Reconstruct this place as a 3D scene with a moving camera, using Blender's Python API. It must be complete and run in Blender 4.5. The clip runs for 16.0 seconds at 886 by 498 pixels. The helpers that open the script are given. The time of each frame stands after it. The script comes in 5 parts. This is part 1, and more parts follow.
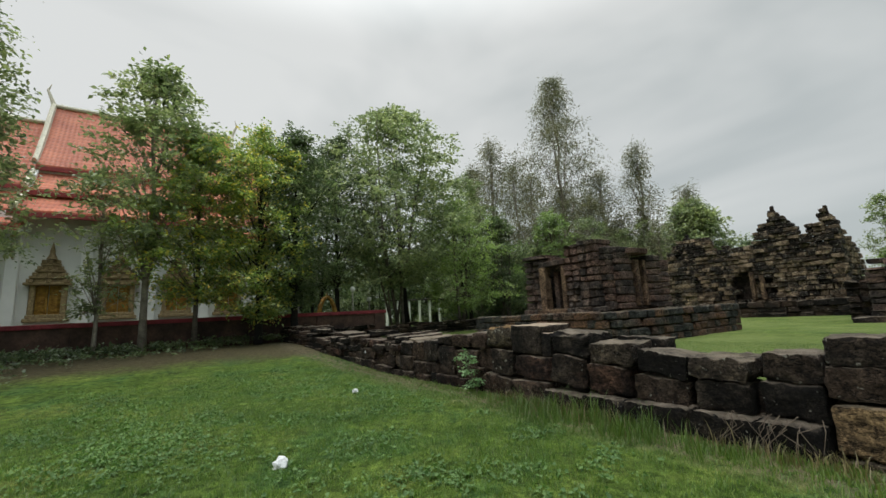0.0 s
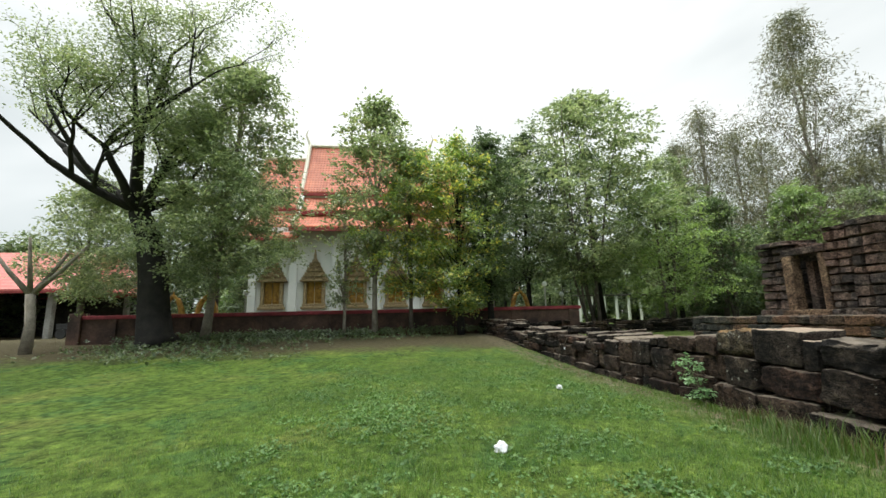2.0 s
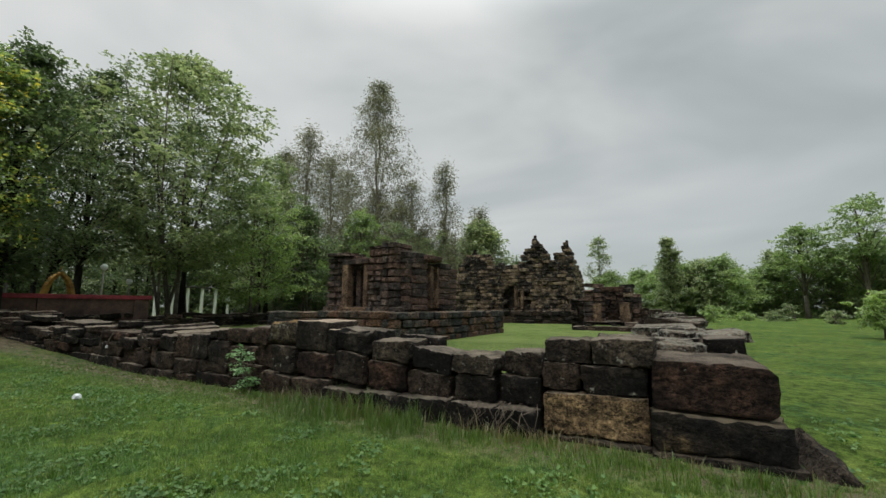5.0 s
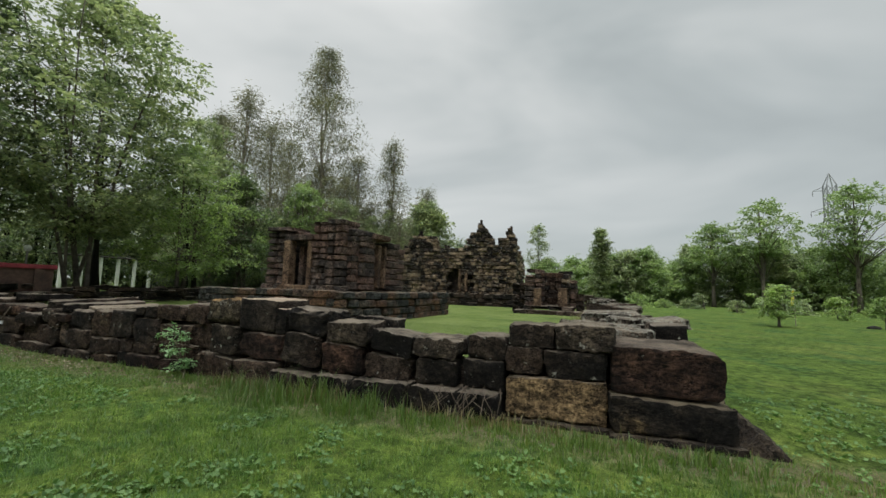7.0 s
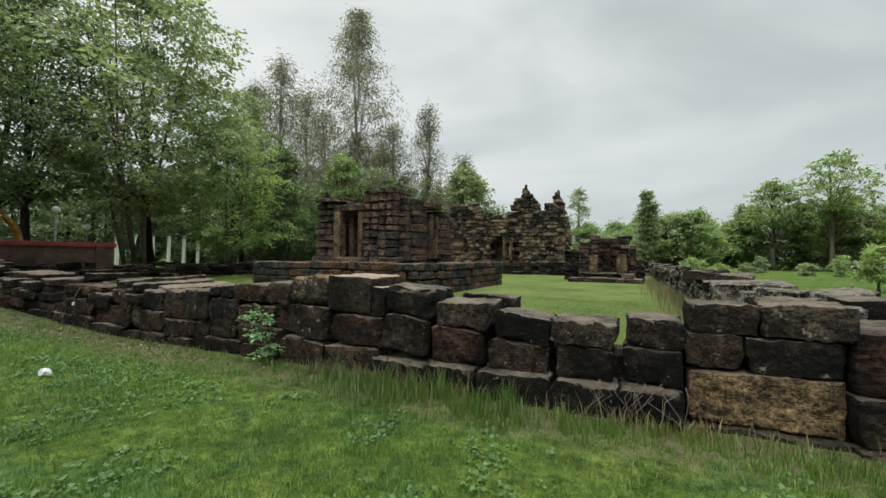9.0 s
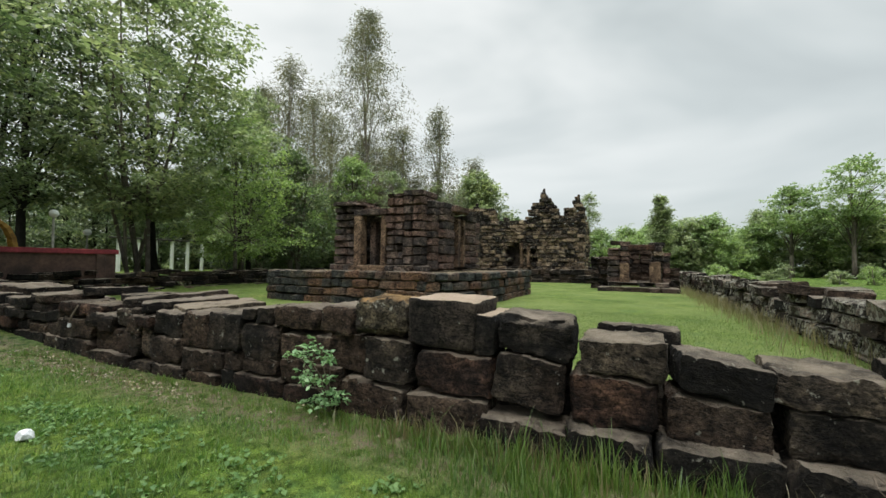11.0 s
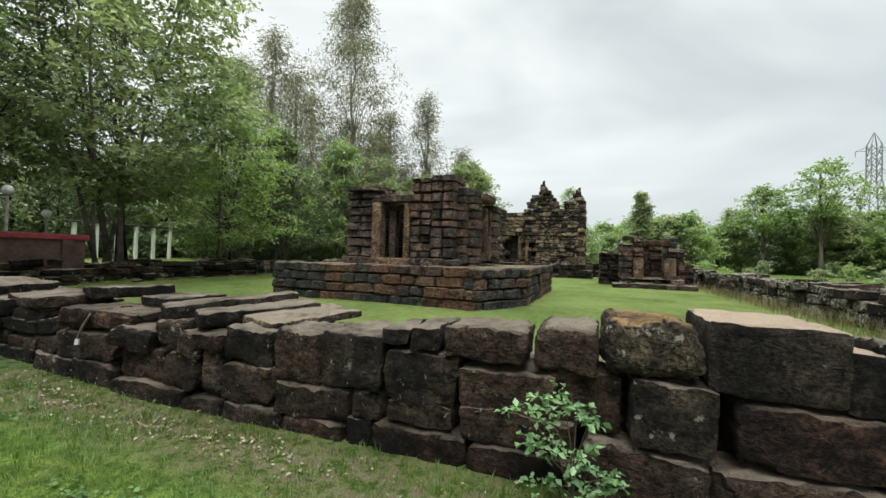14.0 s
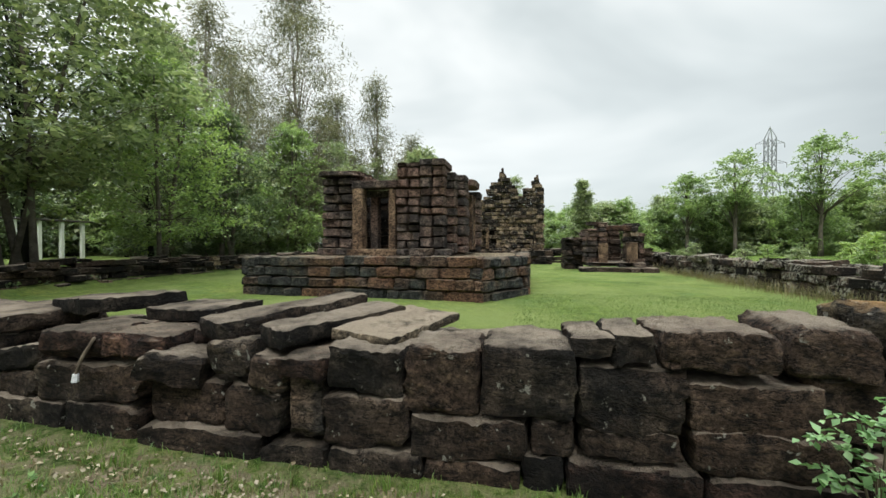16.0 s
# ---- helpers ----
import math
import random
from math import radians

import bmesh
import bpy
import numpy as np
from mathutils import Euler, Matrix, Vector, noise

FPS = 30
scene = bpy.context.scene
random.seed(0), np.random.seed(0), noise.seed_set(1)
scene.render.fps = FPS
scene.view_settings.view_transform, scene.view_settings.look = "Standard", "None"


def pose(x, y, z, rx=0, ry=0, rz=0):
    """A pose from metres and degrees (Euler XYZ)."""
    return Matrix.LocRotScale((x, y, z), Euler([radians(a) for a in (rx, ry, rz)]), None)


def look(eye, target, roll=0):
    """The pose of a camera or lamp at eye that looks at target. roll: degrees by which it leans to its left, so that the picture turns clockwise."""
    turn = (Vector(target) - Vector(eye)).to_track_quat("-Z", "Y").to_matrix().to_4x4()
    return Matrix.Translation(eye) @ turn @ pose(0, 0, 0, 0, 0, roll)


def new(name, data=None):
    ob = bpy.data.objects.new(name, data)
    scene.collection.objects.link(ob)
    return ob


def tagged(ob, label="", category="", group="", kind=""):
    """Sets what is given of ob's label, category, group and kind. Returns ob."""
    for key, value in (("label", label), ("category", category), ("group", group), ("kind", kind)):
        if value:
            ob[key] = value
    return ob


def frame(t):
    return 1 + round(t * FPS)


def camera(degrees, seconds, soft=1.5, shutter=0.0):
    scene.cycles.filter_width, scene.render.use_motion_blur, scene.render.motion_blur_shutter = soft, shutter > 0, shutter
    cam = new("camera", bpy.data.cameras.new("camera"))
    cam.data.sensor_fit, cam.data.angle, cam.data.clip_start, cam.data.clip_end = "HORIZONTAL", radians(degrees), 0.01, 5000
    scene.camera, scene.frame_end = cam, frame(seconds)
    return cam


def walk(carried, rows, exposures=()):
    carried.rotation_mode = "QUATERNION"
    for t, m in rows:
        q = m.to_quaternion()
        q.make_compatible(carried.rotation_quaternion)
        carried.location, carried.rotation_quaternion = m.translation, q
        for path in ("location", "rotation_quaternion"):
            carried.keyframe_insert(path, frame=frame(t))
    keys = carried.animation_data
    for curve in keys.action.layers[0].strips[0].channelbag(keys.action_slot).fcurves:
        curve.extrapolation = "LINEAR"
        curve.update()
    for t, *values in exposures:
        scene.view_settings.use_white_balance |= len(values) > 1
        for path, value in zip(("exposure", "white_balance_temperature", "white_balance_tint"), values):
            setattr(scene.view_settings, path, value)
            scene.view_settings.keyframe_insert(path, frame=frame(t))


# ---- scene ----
cam = camera(95.7, 16.0)
PATH = [
    (0, (1.147, -4.679, 1.378), (-0.479, -3.559, 1.7), -3.2),
    (0.5, (1.113, -4.74, 1.387), (-0.673, -3.906, 1.723), -2.7),
    (1, (1.109, -4.814, 1.394), (-0.788, -4.281, 1.737), -2.2),
    (1.5, (1.126, -4.87, 1.4), (-0.82, -4.564, 1.744), -1.7),
    (2, (1.118, -4.889, 1.406), (-0.835, -4.614, 1.738), -1.4),
    (2.5, (1.104, -4.875, 1.396), (-0.829, -4.48, 1.725), -0.8),
    (3, (1.068, -4.836, 1.393), (-0.807, -4.225, 1.722), -0.9),
    (3.5, (1.078, -4.782, 1.389), (-0.659, -3.843, 1.712), -0.8),
    (4, (1.083, -4.692, 1.378), (-0.428, -3.421, 1.695), -0.8),
    (4.5, (1.143, -4.599, 1.369), (-0.103, -3.065, 1.677), -0.3),
    (5, (1.208, -4.471, 1.348), (0.259, -2.734, 1.634), 0.1),
    (5.2, (1.234, -4.447, 1.347), (0.384, -2.659, 1.632), -0.2),
    (7.3, (0.74, -4.41, 1.36), (0.046, -2.543, 1.54), 1.7),
    (7.5, (0.633, -4.384, 1.352), (-0.106, -2.533, 1.512), 2.0),
    (8, (0.293, -4.216, 1.337), (-0.525, -2.398, 1.5), -0.0),
    (8.5, (-0.048, -4.095, 1.324), (-0.894, -2.285, 1.415), 0.9),
    (9, (-0.46, -3.943, 1.377), (-1.292, -2.125, 1.417), 0.5),
    (9.2, (-0.608, -3.877, 1.373), (-1.462, -2.07, 1.446), 0.7),
    (11.3, (-2.282, -3.182, 1.488), (-3.103, -1.359, 1.553), 0.5),
    (11.5, (-2.474, -3.144, 1.499), (-3.229, -1.293, 1.559), 0.0),
    (12, (-2.882, -3.045, 1.502), (-3.646, -1.197, 1.533), 2.3),
    (12.5, (-3.304, -2.946, 1.513), (-4.079, -1.103, 1.484), 0.8),
    (13, (-3.743, -2.936, 1.488), (-4.398, -1.046, 1.514), -0.2),
    (13.5, (-4.15, -2.888, 1.486), (-4.829, -1.007, 1.508), 0.6),
    (14, (-4.56, -2.779, 1.492), (-5.24, -0.898, 1.521), 1.5),
    (14.5, (-5.039, -2.743, 1.461), (-5.61, -0.827, 1.419), 0.3),
    (15, (-5.456, -2.653, 1.458), (-6.028, -0.736, 1.452), 0.9),
    (15.5, (-5.872, -2.54, 1.478), (-6.415, -0.616, 1.461), 2.0),
    (16, (-6.357, -2.487, 1.465), (-6.74, -0.525, 1.445), -0.0),
]
walk(cam, [(t, look(eye, target, roll)) for t, eye, target, roll in PATH],
     [(0, -0.36), (1.0, 0.06), (1.6, 0.25), (2.5, 0.32), (3.5, 0.26), (4.0, -0.04), (4.5, -0.40), (5.2, -0.42), (7.3, -0.28), (9.0, -0.06), (12.5, 0.20), (16, 0.36)])

# ---- light: overcast sky with a soft, wide sun ----
world = bpy.data.worlds.new("world")
scene.world = world
world.use_nodes = True
wt = world.node_tree
wt.nodes.clear()


def wn(kind, **vals):
    n = wt.nodes.new(kind)
    for k, v in vals.items():
        n.inputs[k].default_value = v
    return n


sky = wn("ShaderNodeTexSky")
sky.sky_type, sky.sun_disc = "NISHITA", False
sky.sun_elevation, sky.sun_rotation = radians(61), radians(168)
sky_dim = wn("ShaderNodeMix")
sky_dim.data_type, sky_dim.blend_type = "RGBA", "MULTIPLY"
sky_dim.inputs[0].default_value = 1.0
sky_dim.inputs[7].default_value = (0.10, 0.10, 0.10, 1)
wt.links.new(sky.outputs[0], sky_dim.inputs[6])
co = wn("ShaderNodeTexCoord")
squash = wn("ShaderNodeMapping")
squash.inputs["Scale"].default_value = (1.0, 1.0, 2.6)
wt.links.new(co.outputs["Generated"], squash.inputs[0])
cl = wn("ShaderNodeTexNoise", Scale=1.25, Detail=4.0, Roughness=0.5, Distortion=0.45)
wt.links.new(squash.outputs[0], cl.inputs["Vector"])
# thin cloud in the west and overhead, thick rain cloud in the east
side = wn("ShaderNodeVectorMath")
side.operation = "DOT_PRODUCT"
side.inputs[1].default_value = (-0.70, 0.10, 0.62)
wt.links.new(co.outputs["Generated"], side.inputs[0])
mul = wn("ShaderNodeMath")
mul.operation = "MULTIPLY_ADD"
mul.inputs[1].default_value, mul.inputs[2].default_value = 0.46, -0.08
wt.links.new(side.outputs["Value"], mul.inputs[0])
add = wn("ShaderNodeMath")
add.operation = "ADD"
wt.links.new(mul.outputs[0], add.inputs[0])
wt.links.new(cl.outputs[0], add.inputs[1])
cr = wn("ShaderNodeValToRGB")
cr.color_ramp.elements[0].position, cr.color_ramp.elements[0].color = 0.28, (0.41, 0.455, 0.460, 1)
cr.color_ramp.elements[1].position, cr.color_ramp.elements[1].color = 0.90, (1.00, 1.02, 1.00, 1)
mid_el = cr.color_ramp.elements.new(0.56)
mid_el.color = (0.62, 0.672, 0.67, 1)
wt.links.new(add.outputs[0], cr.inputs[0])
mixs = wn("ShaderNodeMix")
mixs.data_type = "RGBA"
mixs.inputs[0].default_value = 0.90
wt.links.new(sky_dim.outputs[2], mixs.inputs[6])
wt.links.new(cr.outputs[0], mixs.inputs[7])
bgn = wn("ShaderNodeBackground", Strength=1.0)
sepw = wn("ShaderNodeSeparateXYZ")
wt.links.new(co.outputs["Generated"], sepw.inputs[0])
# overhead sky, mostly out of view, boosted up to 5.2 times to light the ground
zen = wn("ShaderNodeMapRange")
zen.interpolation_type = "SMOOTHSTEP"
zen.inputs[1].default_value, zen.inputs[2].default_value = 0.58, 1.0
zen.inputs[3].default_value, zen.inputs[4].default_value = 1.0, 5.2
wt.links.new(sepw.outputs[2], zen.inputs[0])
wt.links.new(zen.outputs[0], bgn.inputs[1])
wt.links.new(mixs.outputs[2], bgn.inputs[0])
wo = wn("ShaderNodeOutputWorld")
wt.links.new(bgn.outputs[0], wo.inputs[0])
sun = new("sun", bpy.data.lights.new("sun", "SUN"))
sun.data.energy, sun.data.angle, sun.data.color = 1.5, radians(25), (1.0, 0.97, 0.92)
sun.matrix_world = look((3, -14, 26), (0, 0, 0))


# ---- materials ----
def mat(name):
    m = bpy.data.materials.new(name)
    m.use_nodes = True
    nt = m.node_tree
    return m, nt, nt.nodes["Principled BSDF"]


def nd(nt, kind, **vals):
    n = nt.nodes.new(kind)
    for k, v in vals.items():
        n.inputs[k].default_value = v
    return n


def ramp(nt, src, stops):
    r = nt.nodes.new("ShaderNodeValToRGB")
    e = r.color_ramp.elements
    for i, (p, c) in enumerate(stops):
        el = e[i] if i < 2 else e.new(p)
        el.position, el.color = p, (*c, 1)
    nt.links.new(src, r.inputs[0])
    return r.outputs[0]


def mixc(nt, fac, a, b, mode="MIX"):
    n = nt.nodes.new("ShaderNodeMix")
    n.data_type, n.blend_type = "RGBA", mode
    for s, v in ((n.inputs[0], fac), (n.inputs[6], a), (n.inputs[7], b)):
        if isinstance(v, (int, float)):
            s.default_value = v
        elif isinstance(v, tuple):
            s.default_value = (*v, 1)
        else:
            nt.links.new(v, s)
    return n.outputs[2]


def bumped(nt, bsdf, src, strength, dist):
    b = nd(nt, "ShaderNodeBump", Strength=strength, Distance=dist)
    nt.links.new(src, b.inputs["Height"])
    nt.links.new(b.outputs[0], bsdf.inputs["Normal"])


def coords(nt, kind="Object"):
    return nt.nodes.new("ShaderNodeTexCoord").outputs[kind]


def stone_mat(name, dark, mid, light, spots=0.62, tint=None, top=0.35, top_col=(0.30, 0.25, 0.19)):
    """Blackened sandstone or laterite: two scales of stain, lichen spots, bare tops paled further for sky light, pitted
    relief.
    """
    m, nt, b = mat(name)
    geo = nt.nodes.new("ShaderNodeNewGeometry")
    pos = geo.outputs["Position"]
    rnd = nt.nodes.new("ShaderNodeObjectInfo").outputs["Random"]
    big = nd(nt, "ShaderNodeTexNoise", Scale=2.6, Detail=5.0, Roughness=0.62)
    fine = nd(nt, "ShaderNodeTexNoise", Scale=42.0, Detail=4.0, Roughness=0.72)
    spot = nd(nt, "ShaderNodeTexNoise", Scale=11.0, Detail=5.0, Roughness=0.7)
    for n in (big, fine, spot):
        nt.links.new(pos, n.inputs["Vector"])
    mx = nd(nt, "ShaderNodeMath")
    mx.operation = "MULTIPLY_ADD"
    mx.inputs[1].default_value = 0.16
    nt.links.new(rnd, mx.inputs[0])
    nt.links.new(big.outputs[0], mx.inputs[2])
    col = ramp(nt, mx.outputs[0], [(0.42, dark), (0.74, light), (0.58, mid)])
    if tint:
        wide = nd(nt, "ShaderNodeTexNoise", Scale=0.55, Detail=2.0)
        nt.links.new(pos, wide.inputs["Vector"])
        both = nd(nt, "ShaderNodeMath")
        both.operation = "MULTIPLY_ADD"
        both.inputs[1].default_value = 0.35
        nt.links.new(rnd, both.inputs[0])
        nt.links.new(wide.outputs[0], both.inputs[2])
        k = ramp(nt, both.outputs[0], [(0.62, (0, 0, 0)), (0.86, (1, 1, 1))])
        col = mixc(nt, k, col, mixc(nt, 0.6, col, tint))
    mott = nd(nt, "ShaderNodeTexNoise", Scale=12.0, Detail=7.0, Roughness=0.74, Distortion=0.15)
    bed = nt.nodes.new("ShaderNodeMapping")
    bed.inputs["Scale"].default_value = (1.0, 1.0, 1.3)
    nt.links.new(pos, bed.inputs[0])
    nt.links.new(bed.outputs[0], mott.inputs["Vector"])
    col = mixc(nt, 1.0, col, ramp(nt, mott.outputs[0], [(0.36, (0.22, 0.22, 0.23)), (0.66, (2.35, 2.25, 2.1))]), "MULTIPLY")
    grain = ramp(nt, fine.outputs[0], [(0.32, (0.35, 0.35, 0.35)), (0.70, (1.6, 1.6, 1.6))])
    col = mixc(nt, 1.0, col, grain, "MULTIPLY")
    flat_ = nt.nodes.new("ShaderNodeMapping")
    flat_.inputs["Scale"].default_value = (1.0, 1.0, 3.6)
    nt.links.new(pos, flat_.inputs[0])
    split = nd(nt, "ShaderNodeTexNoise", Scale=3.4, Detail=5.0, Roughness=0.62, Distortion=0.5)
    nt.links.new(flat_.outputs[0], split.inputs["Vector"])
    crack = ramp(nt, split.outputs[0], [(0.474, (1, 1, 1)), (0.512, (1, 1, 1)), (0.490, (0.12, 0.12, 0.12)), (0.497, (0.12, 0.12, 0.12))])
    col = mixc(nt, 1.0, col, crack, "MULTIPLY")
    lich = ramp(nt, spot.outputs[0], [(spots, (0, 0, 0)), (spots + 0.05, (1, 1, 1))])
    col = mixc(nt, lich, col, mixc(nt, fine.outputs[0], (0.16, 0.155, 0.13), (0.40, 0.385, 0.32)))
    # upward faces paled: bare stone, plus sky light put into the colour
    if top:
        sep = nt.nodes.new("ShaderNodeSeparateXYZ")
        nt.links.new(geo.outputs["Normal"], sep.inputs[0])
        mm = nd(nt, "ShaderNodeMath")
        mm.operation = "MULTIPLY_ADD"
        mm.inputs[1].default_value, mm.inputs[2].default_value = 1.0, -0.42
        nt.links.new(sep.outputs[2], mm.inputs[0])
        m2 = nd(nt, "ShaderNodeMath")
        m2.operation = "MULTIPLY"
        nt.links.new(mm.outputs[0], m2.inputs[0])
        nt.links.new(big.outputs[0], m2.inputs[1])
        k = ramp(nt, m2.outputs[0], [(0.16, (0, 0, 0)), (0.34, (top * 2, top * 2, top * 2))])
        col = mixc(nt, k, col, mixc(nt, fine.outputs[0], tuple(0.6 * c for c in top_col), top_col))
    nt.links.new(col, b.inputs["Base Color"])
    b.inputs["Roughness"].default_value = 0.92
    b.inputs["Specular IOR Level"].default_value = 0.2
    hsum = nd(nt, "ShaderNodeMath")
    hsum.operation = "MULTIPLY_ADD"
    hsum.inputs[1].default_value = 0.4
    nt.links.new(fine.outputs[0], hsum.inputs[0])
    nt.links.new(mott.outputs[0], hsum.inputs[2])
    deep = nd(nt, "ShaderNodeMath")
    deep.operation = "MULTIPLY_ADD"
    deep.inputs[1].default_value = 0.45
    nt.links.new(crack, deep.inputs[0])
    nt.links.new(hsum.outputs[0], deep.inputs[2])
    bumped(nt, b, deep.outputs[0], 1.0, 0.06)
    return m


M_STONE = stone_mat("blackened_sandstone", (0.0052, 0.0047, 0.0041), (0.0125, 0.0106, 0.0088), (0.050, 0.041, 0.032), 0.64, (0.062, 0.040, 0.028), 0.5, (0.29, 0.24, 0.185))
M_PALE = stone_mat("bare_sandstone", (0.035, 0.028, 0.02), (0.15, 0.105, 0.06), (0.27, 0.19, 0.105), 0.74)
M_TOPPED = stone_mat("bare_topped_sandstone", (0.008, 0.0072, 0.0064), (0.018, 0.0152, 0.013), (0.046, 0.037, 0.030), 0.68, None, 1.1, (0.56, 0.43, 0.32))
M_LATER = stone_mat("laterite", (0.010, 0.0072, 0.006), (0.028, 0.0168, 0.013), (0.08, 0.046, 0.032), 0.70, None, 0.3)
M_LICHEN = stone_mat("lichened_sandstone", (0.012, 0.010, 0.009), (0.035, 0.028, 0.022), (0.085, 0.068, 0.052), 0.615, None, 0.5, (0.29, 0.24, 0.18))
M_OCHRE = stone_mat("ochre_topped_sandstone", (0.014, 0.012, 0.010), (0.05, 0.042, 0.03), (0.19, 0.155, 0.10), 0.60, None, 0.6, (0.40, 0.24, 0.10))
M_PLAT = stone_mat("platform_laterite", (0.017, 0.019, 0.019), (0.044, 0.048, 0.047), (0.10, 0.082, 0.064), 0.72, (0.145, 0.07, 0.038), 0.3, (0.26, 0.21, 0.15))
M_SHRINE = stone_mat("shrine_sandstone", (0.021, 0.019, 0.0185), (0.059, 0.050, 0.046), (0.140, 0.112, 0.094), 0.70, (0.145, 0.086, 0.066), 0.2)
M_RUIN = stone_mat("mottled_sandstone", (0.008, 0.007, 0.006), (0.026, 0.021, 0.018), (0.30, 0.24, 0.175), 0.58, (0.24, 0.18, 0.12), 0.15)
M_JAMB = stone_mat("tan_sandstone", (0.05, 0.034, 0.025), (0.12, 0.082, 0.056), (0.22, 0.155, 0.105), 0.75, None, 0.2)
M_FOOT = stone_mat("half_bare_sandstone", (0.010, 0.009, 0.008), (0.03, 0.024, 0.018), (0.20, 0.145, 0.075), 0.72, None, 0.5, (0.26, 0.21, 0.14))
M_PAVING = stone_mat("dusty_slab_stone", (0.05, 0.042, 0.032), (0.10, 0.084, 0.062), (0.19, 0.155, 0.11), 0.75, None, 0.8, (0.33, 0.27, 0.20))
M_RUBBLE = stone_mat("rubble_core", (0.012, 0.010, 0.009), (0.03, 0.024, 0.02), (0.06, 0.048, 0.036), 0.8, None, 0.2, (0.16, 0.13, 0.09))


def simple_mat(name, a, b_, scale, rough=0.8, bump=0.3, dist=0.02, coord="Object", spec=None, metal=0.0, lo=0.72, hi=1.2):
    m, nt, b = mat(name)
    v = nt.nodes.new("ShaderNodeNewGeometry").outputs["Position"] if coord == "World" else coords(nt)
    n1 = nd(nt, "ShaderNodeTexNoise", Scale=scale, Detail=5.0, Roughness=0.6)
    n2 = nd(nt, "ShaderNodeTexNoise", Scale=scale * 9, Detail=3.0, Roughness=0.6)
    nt.links.new(v, n1.inputs["Vector"])
    nt.links.new(v, n2.inputs["Vector"])
    col = ramp(nt, n1.outputs[0], [(0.33, a), (0.68, b_)])
    col = mixc(nt, 1.0, col, ramp(nt, n2.outputs[0], [(0.3, (lo, lo, lo)), (0.7, (hi, hi, hi))]), "MULTIPLY")
    nt.links.new(col, b.inputs["Base Color"])
    b.inputs["Roughness"].default_value, b.inputs["Metallic"].default_value = rough, metal
    bumped(nt, b, n2.outputs[0], bump, dist)
    return m


def leaf_mat(name, cols, trans=1.0, tone=0.8, rough=0.45):
    """Leaves: colour by island; they reflect and let about as much light through."""
    m, nt, b = mat(name)
    rnd = nt.nodes.new("ShaderNodeNewGeometry").outputs["Random Per Island"]
    n = len(cols)
    cols = [tuple(tone * q for q in c) for c in cols]
    col = ramp(nt, rnd, [(0.0, cols[0]), (1.0, cols[-1])] + [((i + 1) / (n - 1), c) for i, c in enumerate(cols[1:-1])])
    pos = nt.nodes.new("ShaderNodeNewGeometry").outputs["Position"]
    nz = nd(nt, "ShaderNodeTexNoise", Scale=0.5, Detail=2.0)
    nt.links.new(pos, nz.inputs["Vector"])
    col = mixc(nt, 1.0, col, ramp(nt, nz.outputs[0], [(0.3, (0.7, 0.75, 0.7)), (0.7, (1.25, 1.2, 1.05))]), "MULTIPLY")
    nt.links.new(col, b.inputs["Base Color"])
    b.inputs["Roughness"].default_value = rough
    tr = nd(nt, "ShaderNodeBsdfTranslucent")
    nt.links.new(mixc(nt, 1.0, col, (1.12 * trans, 1.2 * trans, 0.88 * trans), "MULTIPLY"), tr.inputs[0])
    both = nd(nt, "ShaderNodeAddShader")
    nt.links.new(b.outputs[0], both.inputs[0])
    nt.links.new(tr.outputs[0], both.inputs[1])
    nt.links.new(both.outputs[0], nt.nodes["Material Output"].inputs[0])
    return m


L_MID = leaf_mat("leaf_green", [(0.080, 0.105, 0.060), (0.128, 0.160, 0.088), (0.184, 0.215, 0.122), (0.245, 0.265, 0.16)])
L_DARK = leaf_mat("leaf_dark_green", [(0.036, 0.056, 0.030), (0.062, 0.090, 0.044), (0.100, 0.130, 0.064)])
L_BRIGHT = leaf_mat("leaf_bright_green", [(0.100, 0.155, 0.050), (0.160, 0.220, 0.078), (0.230, 0.285, 0.115)])
L_GOLD = leaf_mat("leaf_yellowing", [(0.06, 0.095, 0.032), (0.10, 0.145, 0.048), (0.13, 0.18, 0.06), (0.16, 0.205, 0.068), (0.20, 0.225, 0.07), (0.42, 0.32, 0.06)], 1.0, 1.0)
L_GREY = leaf_mat("needle_grey_green", [(0.066, 0.070, 0.050), (0.110, 0.112, 0.076), (0.155, 0.140, 0.108)], 1.0)
# leaves of far trees, paler because distance haze is put into their colour
L_FAR = leaf_mat("leaf_hazy_grey_green", [(0.10, 0.145, 0.065), (0.15, 0.205, 0.085), (0.21, 0.265, 0.12)])
L_SHRUB = leaf_mat("leaf_fresh", [(0.07, 0.15, 0.06), (0.13, 0.24, 0.11), (0.24, 0.36, 0.20)], 0.5)
L_GRASS = leaf_mat("grass_blade", [(0.031, 0.070, 0.012), (0.052, 0.104, 0.018), (0.077, 0.133, 0.023), (0.116, 0.152, 0.038)], 0.7, 1.0)
L_LONG = leaf_mat("long_grass_blade", [(0.07, 0.15, 0.02), (0.12, 0.21, 0.035), (0.17, 0.24, 0.05)], 0.5, 0.56)
L_STRAW = leaf_mat("straw_blade", [(0.16, 0.13, 0.06), (0.26, 0.21, 0.11), (0.10, 0.13, 0.03)], 0.3, 0.65)
L_CLOVER = leaf_mat("clover_leaf", [(0.04, 0.10, 0.022), (0.07, 0.14, 0.035), (0.11, 0.19, 0.055)], 0.5, 0.85, 0.7)
